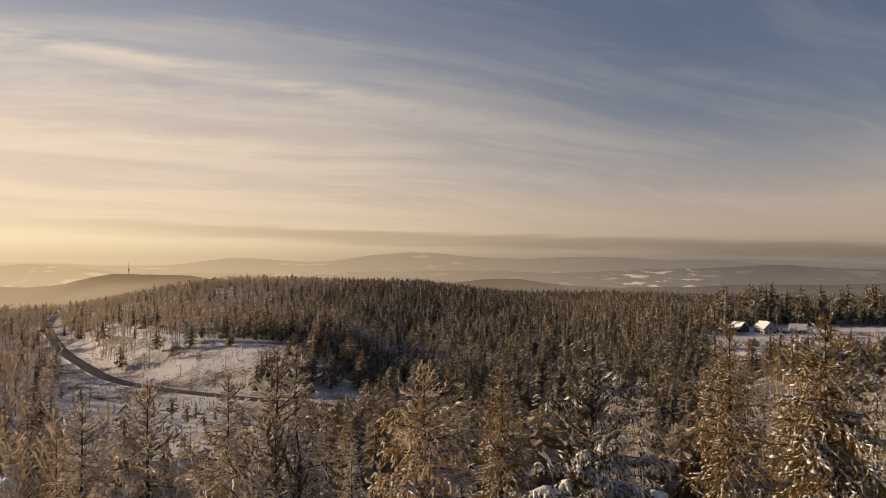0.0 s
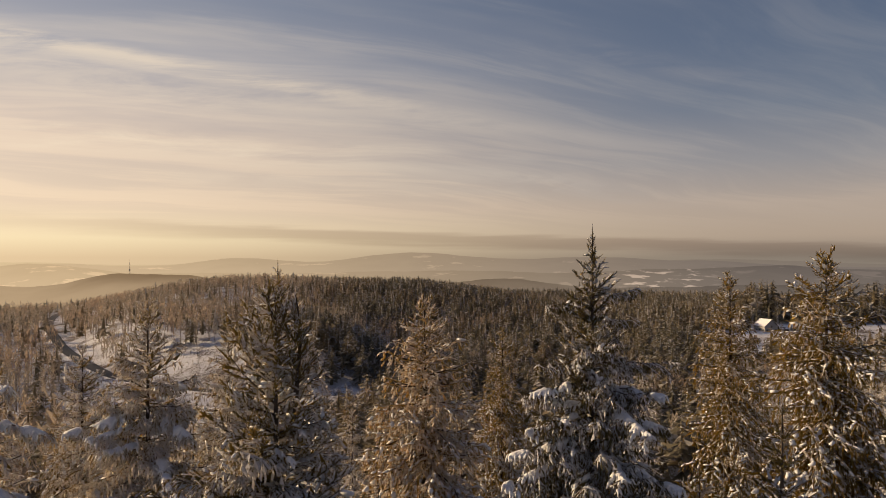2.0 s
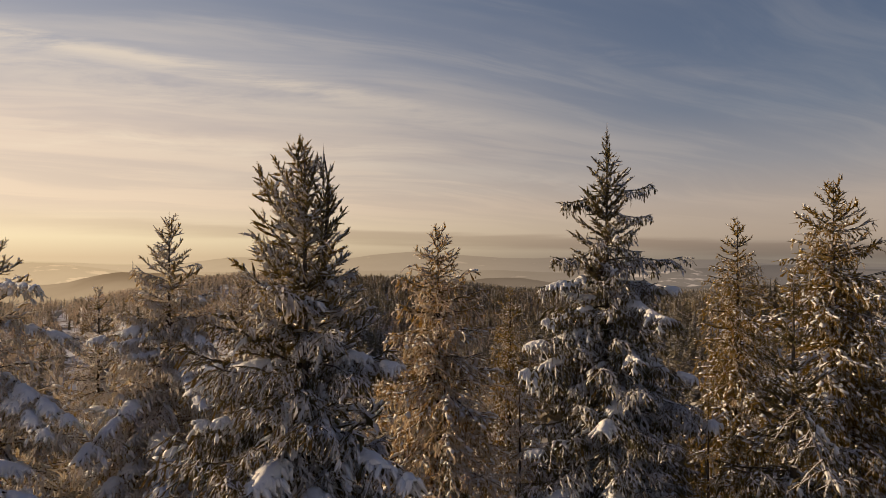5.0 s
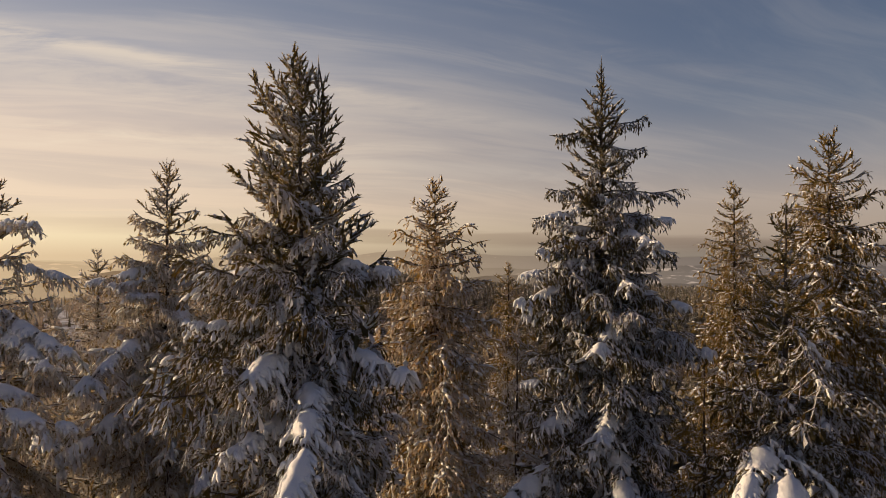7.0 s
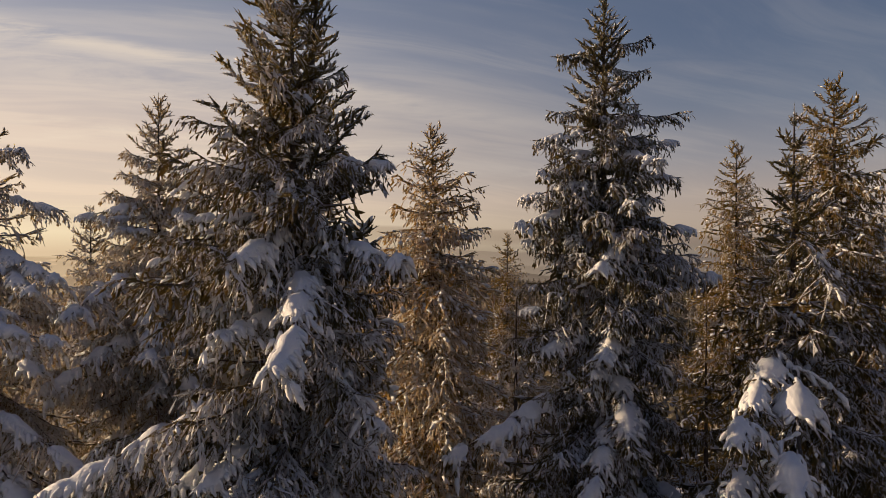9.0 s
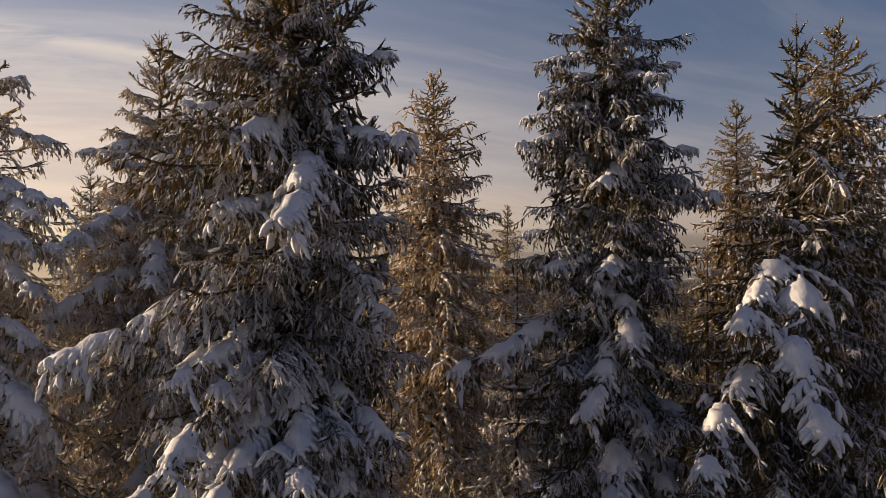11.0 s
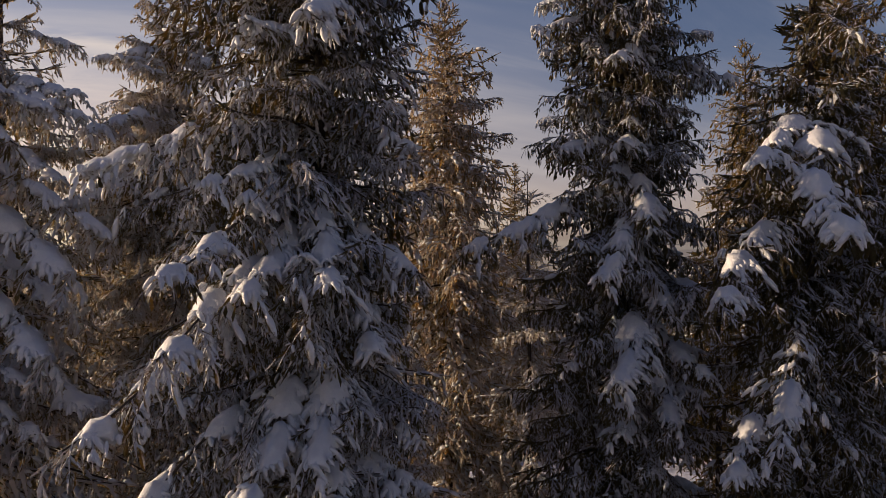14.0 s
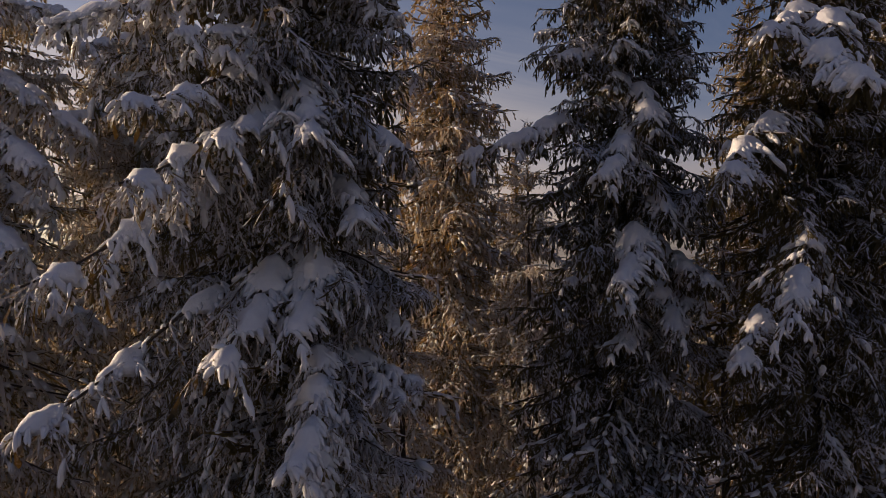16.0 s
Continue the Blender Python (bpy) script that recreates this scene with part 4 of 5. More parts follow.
def bough_rows(rng, top, foot, profile, spacing, count, inner=0, hidden=0.0, bushy=False):
    """Whorls of boughs down the stem: height, bearing, upward tilt and length of each."""
    rows, h = [], 0.20 if bushy else 0.34
    span = max(p[0] for p in profile)
    while top - h > foot:
        low = top - h < hidden
        n = 4 if low else int(round(np.interp(h, [0, 0.5, 0.9, 1.3, 5, 9], [4, 5, 6, count + 2, count + 2, count] if bushy else [3, 5, 6, 7, count + 2, count])))
        start = rng.uniform(0, 6.3)
        for i in range(n):
            reach = np.interp(h, [p[0] for p in profile], [p[1] for p in profile]) * rng.uniform(0.66, 1.10)
            tilt = np.interp(h, [0, 0.8, 1.6, 3, 6, 12], [48, 36, 25, 12, -6, -12] if bushy else [46, 30, 10, -2, -8, -12]) + rng.normal(0, 6)
            rows.append((top - h + rng.normal(0, 0.06) * min(1, h), start + i * 2 * np.pi / n + rng.normal(0, 0.25), tilt, reach, low))
        if h > 1.5 and inner and not low:
            for i in range(inner):
                reach = np.interp(h, [p[0] for p in profile], [p[1] for p in profile]) * rng.uniform(0.32, 0.58)
                rows.append((top - h - spacing * 0.5 + rng.normal(0, 0.08), rng.uniform(0, 6.3), rng.normal(-12, 8), reach, True))
        h += spacing * np.interp(h, [0, 1, 3, 8], [0.72, 0.80, 0.90, 1.2] if bushy else [0.95, 1.0, 0.95, 1.2]) * (1.9 if low else 1) * rng.uniform(0.85, 1.15)
    return rows


def trunk_mesh(rng, height, top_radius=0.008, base_radius=0.19):
    s = Soup()
    f = np.linspace(0, 1, 14)
    bend = np.cumsum(rng.normal(0, 0.02, (14, 2)), 0) * (f * (1 - f) * 4)[:, None] * 0.6
    tube(s, np.column_stack([bend, f * height]), base_radius * (1 - f) ** 0.85 + top_radius, 8)
    return s.mesh("trunk", BARK, True)


def leader(rng, parent, height, tilt=(0, 0), length=0.5):
    """The bare upright shoot at the very top."""
    s = Soup()
    shoots(s, [(0, 0, 0), (0, 0, length * 0.45)], [(tilt[0], tilt[1], 1.0)] * 2, [length * 0.55, length * 0.55], [0.027, 0.022], rng, 13)
    return part("leader_shoot", s.mesh("leader_shoot", NEEDLES_BARE), parent, m=Matrix.Translation((0, 0, height - length)))


def lopsided(az, sides):
    """Share of the full reach for a bearing; sides: to the right, away, to the left, towards the open spot."""
    c, n = math.cos(az), math.sin(az)
    return (sides[0] if c > 0 else sides[2]) * c * c + (sides[1] if n > 0 else sides[3]) * n * n


def spruce(label, x, y, top, profile, seed, fine=True, spacing=0.37, count=6, extra=(), foot=6.5, twin=None, tone="", fine_from=12.0, sides=(1, 1, 1, 1), laden=0.3, bare_from=30.0):
    """A spruce with its trunk, every bough and the snow on each. extra: boughs given by root height and tip, laden with snow below bare_from."""
    rng = np.random.default_rng(seed)
    z0 = float(ground(x, y))
    tree = tagged(new("spruce_tree"), label, "tree", group="snow-laden spruces of the near wood")
    tree.location = (x, y, z0)
    height = top - z0
    part("trunk", trunk_mesh(rng, height - 0.2), tree)
    leader(rng, tree, height, length=0.58)
    rows = bough_rows(rng, height, foot, profile, spacing, count, 3, 9.0 - z0, bool(twin))
    if twin:
        dx, drop, span = twin
        part("trunk", trunk_mesh(rng, span, 0.006, 0.03), tree, m=Matrix.Translation((dx, 0.02, height - drop - span)))
        leader(rng, tree, 0, length=0.55).location = (dx, 0.02, height - drop - 0.42)
        for z, az, tilt, reach, _ in bough_rows(np.random.default_rng(seed + 5), height - drop, height - drop - span * 0.8, [(0, 0.05), (0.4, 0.25), (2.0, 0.45)], 0.3, 4):
            add_bough(tree, rng, (dx, 0.02, z), az, tilt, reach, "light" if fine else "plain", tone)
    for z, az, tilt, reach, rough in rows:
        depth = height - z
        outer = reach > 0.62 * np.interp(depth, [p[0] for p in profile], [p[1] for p in profile])
        reach *= lopsided(az, sides)
        if fine and not rough and z + z0 > fine_from and math.sin(az) < 0.2 and (outer or depth < 2):
            level = "laden" if rng.uniform() < laden * (0.4 if depth < 2.2 else 1.0) else "light"
        else:
            level = "plain" if not rough and math.sin(az) < 0.28 else "coarse"
        add_bough(tree, rng, (0, 0, z), az, tilt, reach, level, "" if twin and depth < 2.4 else " dark" if fine and depth < 4.2 and tone in ("", " dark") else tone)
    for root, tip in extra:
        d = Vector(tip) - Vector((x, y, root))
        az, flat = math.atan2(d.y, d.x), math.hypot(d.x, d.y)
        L, rise, droop, curl = KINDS[kind_for(flat)][:4]
        add_bough(tree, rng, (0, 0, root - z0), az, math.degrees(math.atan2(d.z, flat) - math.atan(rise - droop + curl)), math.hypot(flat, d.z) * 0.97, ("laden" if tip[2] < bare_from else "light") if fine else "plain", tone, kind_for(flat))
    return tree


def add_bough(tree, rng, at, az, tilt, reach, level, tone="", kind=""):
    kind = kind or kind_for(reach, tilt)
    store = BOUGH_MESH[(kind, level + tone if (kind, level + tone) in BOUGH_MESH else level)]
    mesh, snow = store[int(rng.integers(len(store)))]
    k = reach / KINDS[kind][0]
    m = Matrix.Translation(at) @ Euler((rng.normal(0, 0.12), -radians(tilt), az)).to_matrix().to_4x4() @ Matrix.Diagonal((k, k, k, 1))
    b = part("branch", mesh, tree, m=m)
    if snow is not None:
        tagged(part("snow", snow, b), kind="stuff")
    return b


# the trees that stand before the camera, from the tallest to those half hidden
WIDE = [(0, 0.08), (0.4, 0.34), (1.0, 0.60), (1.6, 0.78), (2.4, 0.98), (4.0, 1.5), (5.5, 2.1), (8.0, 2.7), (14, 3.2), (22, 3.0)]
SLIM = [(0, 0.08), (0.5, 0.32), (1.5, 0.7), (3.3, 1.15), (6.0, 1.6), (12, 2.2), (22, 2.4)]
BROAD = [(0, 0.10), (0.6, 0.5), (1.5, 0.85), (3.0, 1.4), (4.5, 2.1), (6.5, 2.7), (14, 3.2), (22, 3.0)]

COLUMN = [(0, 0.06), (0.4, 0.36), (0.9, 0.62), (1.9, 0.78), (2.6, 1.15), (3.6, 1.35), (5.0, 1.6), (7.0, 1.75), (9.0, 1.8), (14, 2.0), (22, 2.2)]
GAUNT = [(0, 0.06), (0.5, 0.17), (1.0, 0.36), (1.6, 0.44), (2.2, 0.58), (3.0, 0.90), (4.5, 1.30), (7.0, 1.55), (12, 1.9), (22, 2.1)]
DARK = [(0, 0.06), (0.4, 0.22), (1.5, 0.46), (2.3, 0.75), (3.0, 1.25), (4.5, 1.7), (8.0, 2.1), (22, 2.5)]
spruce("tall double-topped spruce with snow-laden drooping boughs", -1.93, 7.9, 22.15, COLUMN, 11, twin=(0.22, 0.12, 1.5), sides=(0.82, 1.0, 1.25, 1.15), laden=0.22, spacing=0.29,
       extra=[(17.0, (-3.95, 6.4, 16.35)), (16.8, (-3.1, 6.7, 16.1)), (18.5, (-1.75, 5.6, 17.6)), (19.0, (-2.2, 6.2, 18.45)), (18.8, (-0.5, 6.8, 18.5)), (19.7, (-0.75, 7.6, 19.55)), (19.6, (-3.1, 7.7, 19.5)),
              (16.3, (-1.6, 5.9, 15.25)), (16.1, (-0.62, 7.1, 15.3)), (16.2, (-2.65, 5.05, 15.35)), (16.0, (-2.2, 5.7, 15.2)), (15.6, (-2.55, 4.75, 14.75)), (15.1, (-3.3, 4.9, 14.05)), (15.3, (-1.1, 6.5, 14.6)),
              (14.7, (-1.7, 6.4, 13.85)), (14.3, (-0.7, 7.4, 13.5)), (14.5, (-2.1, 5.6, 13.4)), (14.2, (-3.5, 5.2, 13.0)), (13.6, (-1.7, 5.7, 12.6)), (13.5, (-0.75, 7.3, 12.8)), (17.4, (-0.75, 7.2, 16.7))])
spruce("tall sparse-crowned spruce under heavy snow", 2.38, 10.9, 23.02, GAUNT, 23, tone=" dark", sides=(0.9, 1.0, 1.0, 1.1), laden=0.18, spacing=0.25, bare_from=20.6,
       extra=[(21.82, (1.57, 10.9, 21.70)), (21.85, (3.07, 10.8, 21.98)), (21.5, (3.08, 10.9, 21.48)), (21.0, (2.9, 10.7, 20.9)), (20.9, (1.5, 10.8, 20.78)), (20.75, (3.62, 10.9, 20.8)), (20.5, (1.18, 10.7, 20.32)), (20.4, (3.5, 10.7, 20.3)),
              (20.2, (3.0, 9.8, 19.9)), (20.0, (1.27, 10.5, 19.8)), (19.95, (3.65, 10.9, 19.77)), (19.7, (1.0, 10.6, 19.4)), (19.4, (0.9, 10.4, 19.0)), (19.3, (3.7, 10.5, 18.9)), (18.8, (4.05, 10.4, 18.2)), (18.9, (2.0, 9.5, 18.3)),
              (17.0, (2.3, 9.1, 15.9)), (16.3, (1.5, 8.85, 15.25)), (16.5, (-0.1, 9.8, 15.6)), (15.7, (2.6, 9.2, 14.7)), (14.9, (1.5, 8.5, 13.8)), (14.2, (2.6, 9.0, 13.2))])
spruce("dark shaded spruce with snow on its lower boughs", 4.65, 9.4, 20.65, DARK, 37, tone=" green", sides=(1.0, 1.0, 0.85, 0.9), laden=0.03, bare_from=17.5,
       extra=[(17.4, (2.95, 7.3, 16.5)), (17.3, (3.3, 5.95, 15.65)), (16.1, (2.17, 6.9, 14.95)), (18.8, (4.35, 7.8, 18.1)), (14.2, (2.6, 7.2, 13.1)), (14.7, (2.95, 6.55, 13.6))])
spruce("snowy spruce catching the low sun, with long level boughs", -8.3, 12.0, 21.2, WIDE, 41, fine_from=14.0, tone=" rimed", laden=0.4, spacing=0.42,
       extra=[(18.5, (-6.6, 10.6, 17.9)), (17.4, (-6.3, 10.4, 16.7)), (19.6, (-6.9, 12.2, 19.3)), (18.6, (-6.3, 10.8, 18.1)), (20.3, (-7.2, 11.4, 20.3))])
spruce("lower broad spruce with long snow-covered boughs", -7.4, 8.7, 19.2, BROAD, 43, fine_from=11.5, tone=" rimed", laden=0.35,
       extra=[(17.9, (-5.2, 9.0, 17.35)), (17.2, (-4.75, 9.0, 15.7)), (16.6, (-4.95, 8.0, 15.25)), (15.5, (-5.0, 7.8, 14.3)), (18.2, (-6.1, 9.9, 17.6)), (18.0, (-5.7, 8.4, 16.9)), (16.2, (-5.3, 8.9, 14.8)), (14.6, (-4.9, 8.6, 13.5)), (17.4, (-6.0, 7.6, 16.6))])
spruce("rimed spruce with a slim pointed crown", -0.44, 15.97, 21.55, [(0, 0.10), (0.5, 0.42), (1.5, 0.95), (3.3, 1.5), (6.0, 1.9), (12, 2.4), (22, 2.5)], 53, fine=False, count=7, spacing=0.32, tone=" frosted")
spruce("snow-dusted spruce with rising twig ends", -5.75, 13.3, 21.7, [(0, 0.08), (0.5, 0.28), (1.3, 0.66), (2.4, 1.05), (4.0, 1.5), (8, 2.0), (22, 2.4)], 59, fine_from=14.0, laden=0.3, spacing=0.32, count=7, tone=" rimed",
       extra=[(18.3, (-6.2, 10.7, 17.5)), (17.8, (-4.9, 11.0, 16.8)), (18.9, (-4.5, 11.9, 18.1)), (17.3, (-6.6, 10.8, 16.4)), (19.6, (-7.0, 12.6, 19.2)), (19.5, (-4.6, 12.6, 19.1)), (16.8, (-4.3, 11.3, 15.8))])
spruce("sunlit golden spruce with snow on its tips", 8.9, 15.9, 22.65, [(0, 0.1), (0.6, 0.5), (1.5, 1.0), (3.0, 1.5), (5, 1.8), (9, 2.4), (22, 2.7)], 61, fine=False, spacing=0.32, count=7, tone=" olive")
spruce("sunlit golden spruce with a narrow top", 8.8, 21.0, 22.1, SLIM, 67, fine=False, spacing=0.32, tone=" olive")
spruce("small pointed spruce between larger ones", -10.55, 20.0, 19.95, SLIM, 71, fine=False, tone=" rimed")
spruce("small pointed spruce deep in the wood", 2.6, 30.0, 19.5, SLIM, 73, fine=False, tone=" olive")
spruce("snowy spruce half hidden behind a taller one", -6.75, 21.5, 20.45, SLIM, 79, fine=False, tone=" rimed")
spruce("rimed spruce with a long bare leader shoot", -3.05, 12.6, 22.46, [(0, 0.06), (0.5, 0.18), (1.0, 0.45), (2.0, 0.85), (4.0, 1.3), (8, 1.9), (22, 2.3)], 101, fine=False, tone=" rimed")
spruce("rimed spruce standing behind a double-topped one", -4.2, 19.6, 21.5, SLIM, 103, fine=False, tone=" rimed")
spruce("broad snowy spruce at the edge of the view", 9.6, 10.6, 20.4, BROAD, 83, fine=False, spacing=0.55, count=5)


# ---- the wood just behind them ----
def wood_spruces():
    rng = np.random.default_rng(5)
    models = []
    for k in range(6):
        r = np.random.default_rng(200 + k)
        green, white = Soup(), Soup()
        height = 20.0
        for z, az, tilt, reach, _ in bough_rows(r, height, 6.0, [(0, 0.1), (0.6, 0.4), (1.8, 0.9), (4, 1.5), (8, 2.1), (16, 2.6)], 0.70 if k < 4 else 1.1, 4):
            kind = kind_for(reach)
            some = BOUGHS[(kind, "plain" if k < 4 and height - z < 6.5 else "coarse")]
            g, w, s = some[int(r.integers(len(some)))]
            m = np.array(Matrix.Translation((0, 0, z)) @ Euler((0, -radians(tilt), az)).to_matrix().to_4x4())
            f = reach / KINDS[kind][0]
            for soup, to in ((g, green), (s, white)):
                if soup.n:
                    to.add(np.concatenate(soup.v) * f @ m[:3, :3].T + m[:3, 3], np.concatenate(soup.t))
        shoots(green, [(0, 0, height - 0.4)], [(0, 0, 1)], [0.5], [0.04], r, 10)
        tree = tagged(new("spruce_tree"), "snow-dusted spruce in the wood on the slope", "tree", group="spruces of the wood on the slope")
        part("trunk", trunk_mesh(r, height - 0.3), tree)
        part("crown", green.mesh("crown", NEEDLES_SUNLIT if k == 2 else NEEDLES_RIME), tree)
        part("snow", white.mesh("snow", SNOW, True), tree, "snow lying on the boughs")
        models.append(tree)
    used, placed = [], 0
    taken = [(-1.9, 7.9), (2.4, 10.9), (4.7, 9.4), (-8.3, 12), (-0.4, 16), (-5.8, 13.3), (8.9, 15.9), (8.8, 21), (-10.55, 20), (2.6, 30), (-6.75, 21.5), (9.6, 10.6), (-3.05, 12.6), (-4.2, 19.6), (-7.4, 8.7)]
    tries = 0
    while placed < 28 and tries < 4000:
        tries += 1
        y = 17 + 70 * rng.uniform() ** 1.3
        x = rng.uniform(-0.72, 0.74) * y
        if any(math.hypot(x - a, y - b) < 2.9 for a, b in taken):
            continue
        b = x / y
        z = float(ground(x, y))
        line = np.interp(b, [-0.7, -0.5, -0.2, 0.0, 0.3, 0.7], [-0.25, -0.25, -0.22, -0.185, -0.165, -0.15])
        top = 24 + line * y + rng.uniform(-2.0, 0.2)
        top = min(top, z + 22.5)
        size = (top - z) / 20.0
        if size < 0.45:
            continue
        taken.append((x, y))
        m = pose(x, y, z, 0, 0, rng.uniform(0, 360))
        src = models[placed % 4]
        if placed < 4:
            src.matrix_basis, src.scale = m, (size, size, size)
        else:
            copy_thing(src, m).scale = (size, size, size)
        placed += 1
    # fill-in spruces; unseen ones beside and behind the camera's open spot cast added shade
    spots = ((-13.0, 19.5, 17.4), (-8.6, 17.8, 17.0), (-2.0, 21.5, 17.6), (1.75, 18.2, 17.7), (3.4, 15.6, 16.9), (4.6, 20.5, 17.9), (6.2, 16.6, 17.4), (0.6, 23.0, 17.6), (12.5, 18.0, 18.0), (-1.2, 12.9, 14.6), (-8.4, 23.0, 17.2), (1.3, 14.3, 16.3),
                      # out of view: those on the left block low sun, the rest dim skylight
                      (-13.5, 9.5, 17.8), (-12.0, 5.0, 17.6), (-16.5, 2.5, 18.8), (-17.5, 12.5, 18.2), (-10.5, 0.0, 18.2), (-14.0, -4.5, 17.8), (-20.5, 7.0, 19.0), (-9.0, -8.5, 17.5),
                      (-3.0, -10.5, 18.6), (3.5, -9.0, 18.2), (9.0, -6.0, 18.8), (12.0, 1.0, 18.9), (13.5, 6.5, 19.2), (0.5, -15.0, 19.6), (-6.0, -16.0, 19.8), (8.0, -13.0, 19.0))
    free = models[4:]
    for x, y, top in spots:
        z = float(ground(x, y))
        size = (top - z) / 20.0
        unseen = y < 0.8 * abs(x) - 1 or y < 11
        m = pose(x, y, z, 0, 0, rng.uniform(0, 360))
        if unseen and free:
            tree = free.pop()
            tree.matrix_basis = m
        else:
            tree = copy_thing(models[int(rng.integers(4, 6)) if unseen else int(rng.integers(4))], m)
        tree.scale = (size, size, size)


wood_spruces()


# ---- farmhouses by the field ----
def box(soup, x0, x1, y0, y1, z0, z1):
    v = [(x, y, z) for x in (x0, x1) for y in (y0, y1) for z in (z0, z1)]
    t = [(0, 1, 3), (0, 3, 2), (4, 6, 7), (4, 7, 5), (0, 4, 5), (0, 5, 1), (2, 3, 7), (2, 7, 6), (0, 2, 6), (0, 6, 4), (1, 5, 7), (1, 7, 3)]
    soup.add(v, t)


def boxed(name, mat, *sizes):
    s = Soup()
    for size in sizes:
        box(s, *size)
    return s.mesh(name, mat)


def house(label, x, y, turn, w, d, eaves, ridge, windows=3, storeys=2, chimney=True, wall=None):
    """Gabled house; the gable looks along -y before turning."""
    z = float(ground(x, y)) - 0.3
    home = tagged(new("farmhouse"), label, "house", group="farmhouses by the field")
    home.matrix_world = pose(x, y, z, 0, 0, turn) @ Matrix.Diagonal((0.70, 0.70, 0.70, 1))
    s = Soup()
    hw, hd = w / 2, d / 2
    v = [(-hw, -hd, 0), (hw, -hd, 0), (hw, hd, 0), (-hw, hd, 0), (-hw, -hd, eaves), (hw, -hd, eaves), (hw, hd, eaves), (-hw, hd, eaves), (0, -hd, ridge), (0, hd, ridge)]
    t = [(0, 1, 5), (0, 5, 4), (4, 5, 8), (1, 2, 6), (1, 6, 5), (2, 3, 7), (2, 7, 6), (6, 7, 9), (3, 0, 4), (3, 4, 7), (5, 6, 9), (5, 9, 8), (4, 8, 9), (4, 9, 7)]
    s.add(v, t)
    part("wall", s.mesh("wall", wall or PLASTER), home)
    pitch = math.atan2(ridge - eaves, hw)
    for sign in (-1, 1):
        r = Soup()
        o = 0.5
        a = np.array([sign * (hw + o * math.cos(pitch)), 0, eaves - o * math.sin(pitch)])
        b = np.array([0, 0, ridge])
        n = np.array([sign * math.sin(pitch), 0, math.cos(pitch)])
        rows = []
        for e in (-hd - 0.5, hd + 0.5):
            for p in (a, b):
                for k in (0.02, 0.22):
                    rows.append(p + n * k + np.array([0, e, 0]))
        r.add(rows, [(0, 1, 3), (0, 3, 2), (4, 6, 7), (4, 7, 5), (0, 4, 5), (0, 5, 1), (2, 3, 7), (2, 7, 6), (0, 2, 6), (0, 6, 4), (1, 5, 7), (1, 7, 3)])
        roof = part("roof", r.mesh("roof", TIMBER), home, "tiled roof slope")
        q = Soup()
        q.add([p + n * 0.24 * (1 if i % 2 else 0.9) for i, p in enumerate(rows)], [(0, 1, 3), (0, 3, 2), (4, 6, 7), (4, 7, 5), (0, 4, 5), (0, 5, 1), (2, 3, 7), (2, 7, 6), (0, 2, 6), (0, 6, 4), (1, 5, 7), (1, 7, 3)])
        part("snow", q.mesh("snow", SNOW), roof, "snow covering the roof")
    for k in range(storeys):
        for i in range(windows):
            cx = (i + 0.5) / windows * w - hw
            if k == storeys - 1 and storeys > 1 and abs(cx) > hw * 0.5:
                continue
            cz = 1.0 + 2.7 * k
            win = part("window", boxed("window", TIMBER, (cx - 0.6, cx + 0.6, -hd - 0.06, -hd - 0.01, cz, cz + 1.4)), home)
            part("pane", boxed("pane", GLASS, (cx - 0.5, cx + 0.5, -hd - 0.09, -hd - 0.062, cz + 0.1, cz + 1.3)), win)
    for i in range(3):
        cy = (i + 0.5) / 3 * d - hd
        win = part("window", boxed("window", TIMBER, (-hw - 0.06, -hw - 0.01, cy - 0.6, cy + 0.6, 1.0, 2.4)), home)
        part("pane", boxed("pane", GLASS, (-hw - 0.09, -hw - 0.062, cy - 0.5, cy + 0.5, 1.1, 2.3)), win)
    part("door", boxed("door", TIMBER, (hw * 0.62, hw * 0.62 + 1.0, -hd - 0.07, -hd - 0.01, 0.3, 2.35)), home)
    if chimney:
        part("chimney", boxed("chimney", PLASTER, (0.6, 1.3, -0.4, 0.3, ridge - 1.4, ridge + 1.0)), home)
    return home


house("white rendered farmhouse with a snow-covered gable roof", 166, 352, 12, 10.5, 12, 4.6, 9.2)
house("dark timbered farmhouse with snow on its roof", 155, 358, 20, 9.0, 11, 3.8, 8.0, wall=TIMBER)
house("long farm building with a broad snowy roof", 183, 352, 78, 8.0, 11, 3.4, 7.4, windows=2, storeys=1)
house("low shed with a snowy roof beside the farmhouse", 174.5, 351, 84, 5, 6, 2.4, 4.2, windows=1, storeys=1, chimney=False, wall=TIMBER)


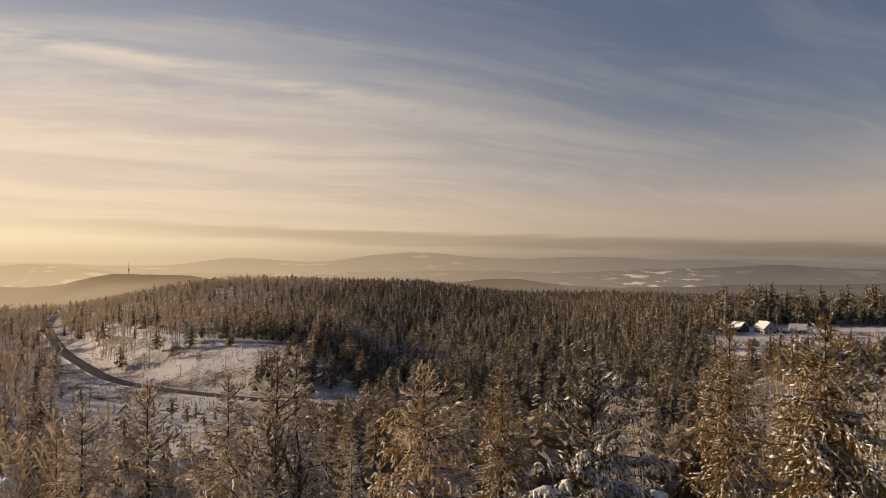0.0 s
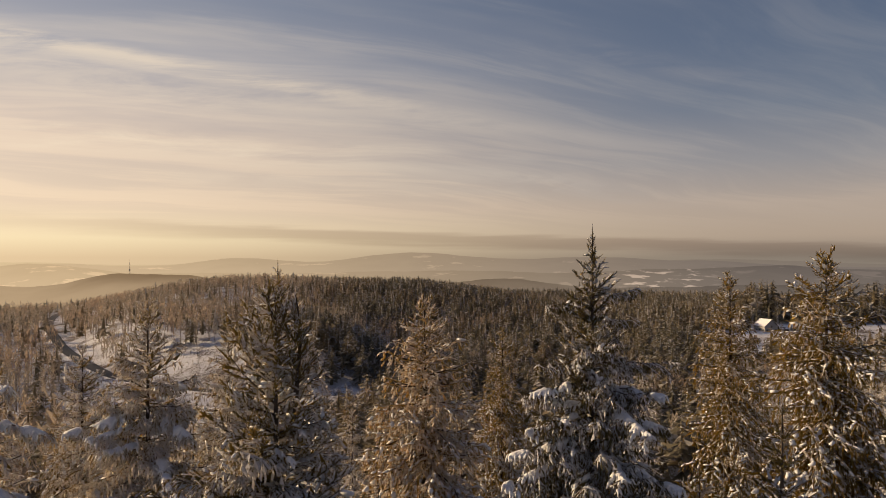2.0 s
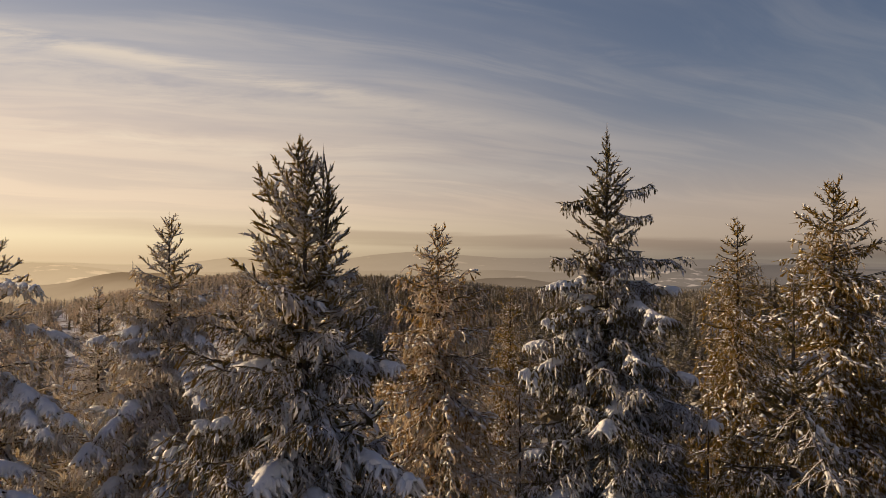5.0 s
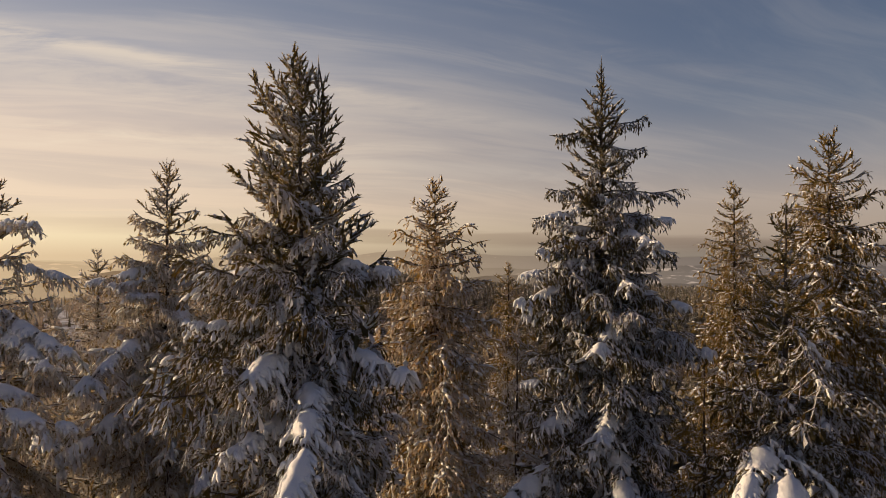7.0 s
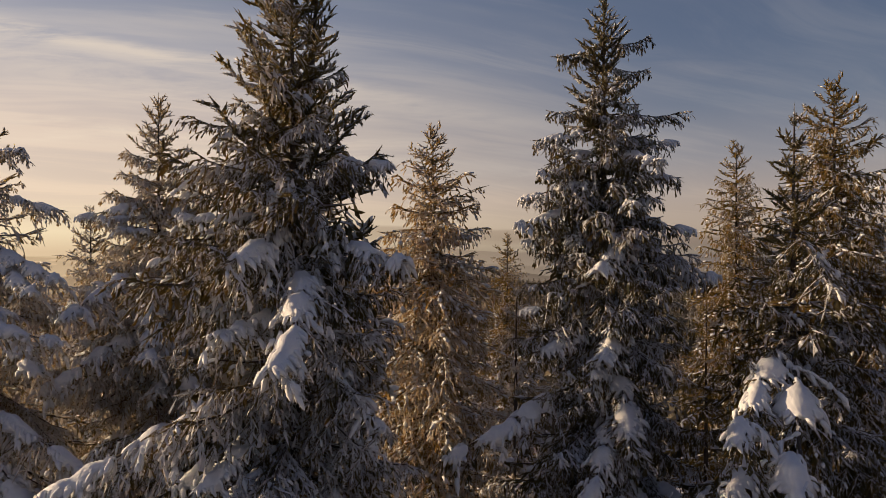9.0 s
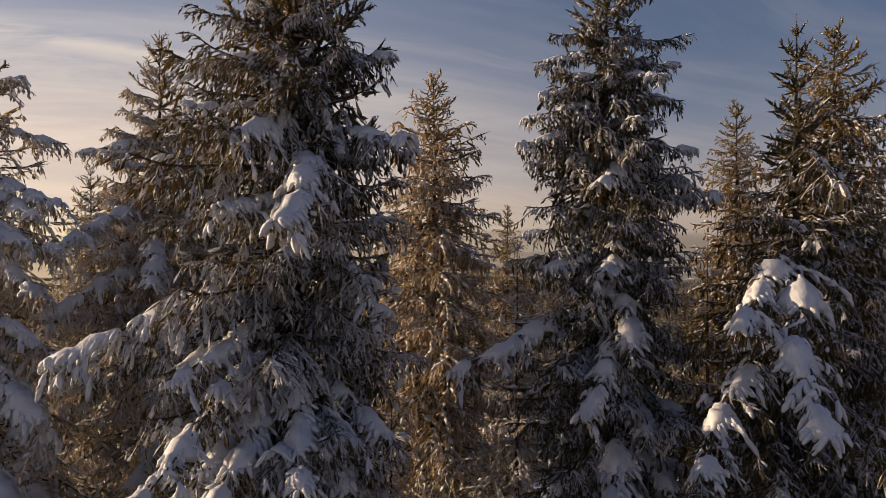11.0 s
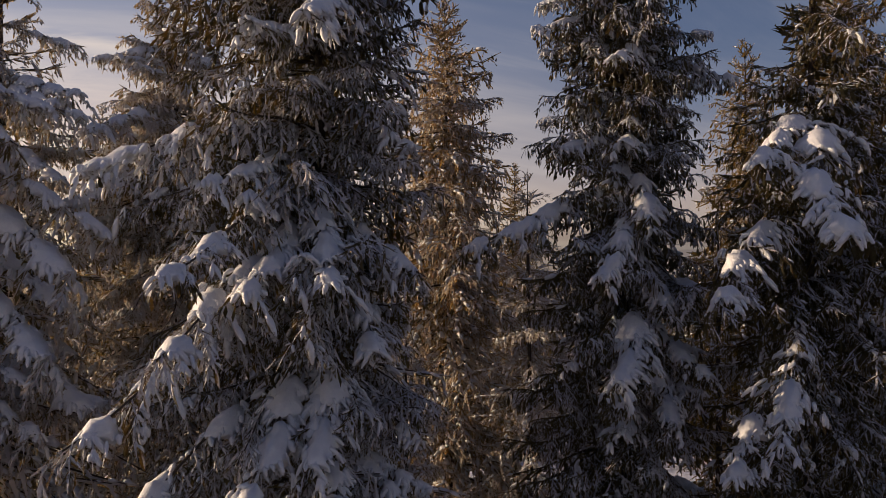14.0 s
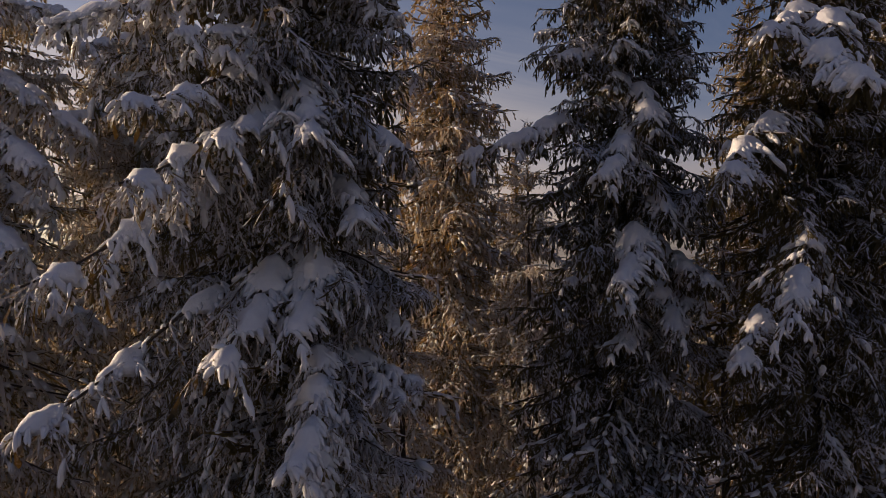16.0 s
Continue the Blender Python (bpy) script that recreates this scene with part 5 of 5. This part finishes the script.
# ---- lattice mast on the far ridge ----
def mast(x, y, z, height):
    tower = tagged(new("radio_mast"), "slim lattice radio mast on the wooded ridge", "mast")
    tower.location = (x, y, z)
    for sx in (-1, 1):
        for sy in (-1, 1):
            s = Soup()
            tube(s, [(2.2 * sx, 2.2 * sy, 0), (0.7 * sx, 0.7 * sy, height)], [0.32, 0.2], 4)
            part("leg", s.mesh("leg", STEEL), tower)
    for k in range(9):
        f = k / 9
        r, z1 = 2.2 - 1.5 * f, height * f
        r2, z2 = 2.2 - 1.5 * (f + 0.11), height * (f + 0.11)
        s = Soup()
        tube(s, [(-r, -r, z1), (r2, -r2, z2)], [0.2, 0.2], 3)
        part("brace", s.mesh("brace", STEEL), tower)
    s = Soup()
    tube(s, [(0, 0, height * 0.55), (0, 0, height * 0.62)], [2.0, 2.0], 8)
    part("platform", s.mesh("platform", STEEL), tower)
    s = Soup()
    tube(s, [(0, 0, height), (0, 0, height * 1.15)], [0.3, 0.15], 4)
    part("aerial", s.mesh("aerial", STEEL), tower)


mast(-967, 2100, -48, 55)


# ---- bushes and single trees on the field ----
def bush(x, y, size, seed, label):
    rng = np.random.default_rng(seed)
    z = float(ground(x, y))
    n = 260
    az, f = rng.uniform(0, 6.3, n), rng.uniform(0, 1, n)
    s = Soup()
    root = np.stack([np.cos(az) * f * size * 0.8, np.sin(az) * f * size * 0.5, 0.15 * size * rng.uniform(0, 1, n)], 1)
    tip = root + np.stack([rng.normal(0, 0.25, n), rng.normal(0, 0.25, n), rng.uniform(0.5, 1.1, n) * (1.1 - 0.6 * f)], 1) * size
    wide = rng.normal(0, 0.05, (n, 3)) * size
    s.add(np.stack([root, tip + wide, tip - wide], 1).reshape(-1, 3), np.arange(n * 3).reshape(-1, 3))
    shrub = tagged(new("bush", s.mesh("bush", BARE_WOODS)), label, "bush")
    shrub.location = (x, y, z - 0.05)


bush(170, 268, 4.0, 1, "brown leafless bush standing in the snowy field")
bush(178, 271, 3.2, 2, "brown leafless bush standing in the snowy field")
bush(128, 285, 2.4, 3, "small leafless bush at the edge of the field")
bush(136, 300, 3.6, 4, "rounded leafless bush at the edge of the field")
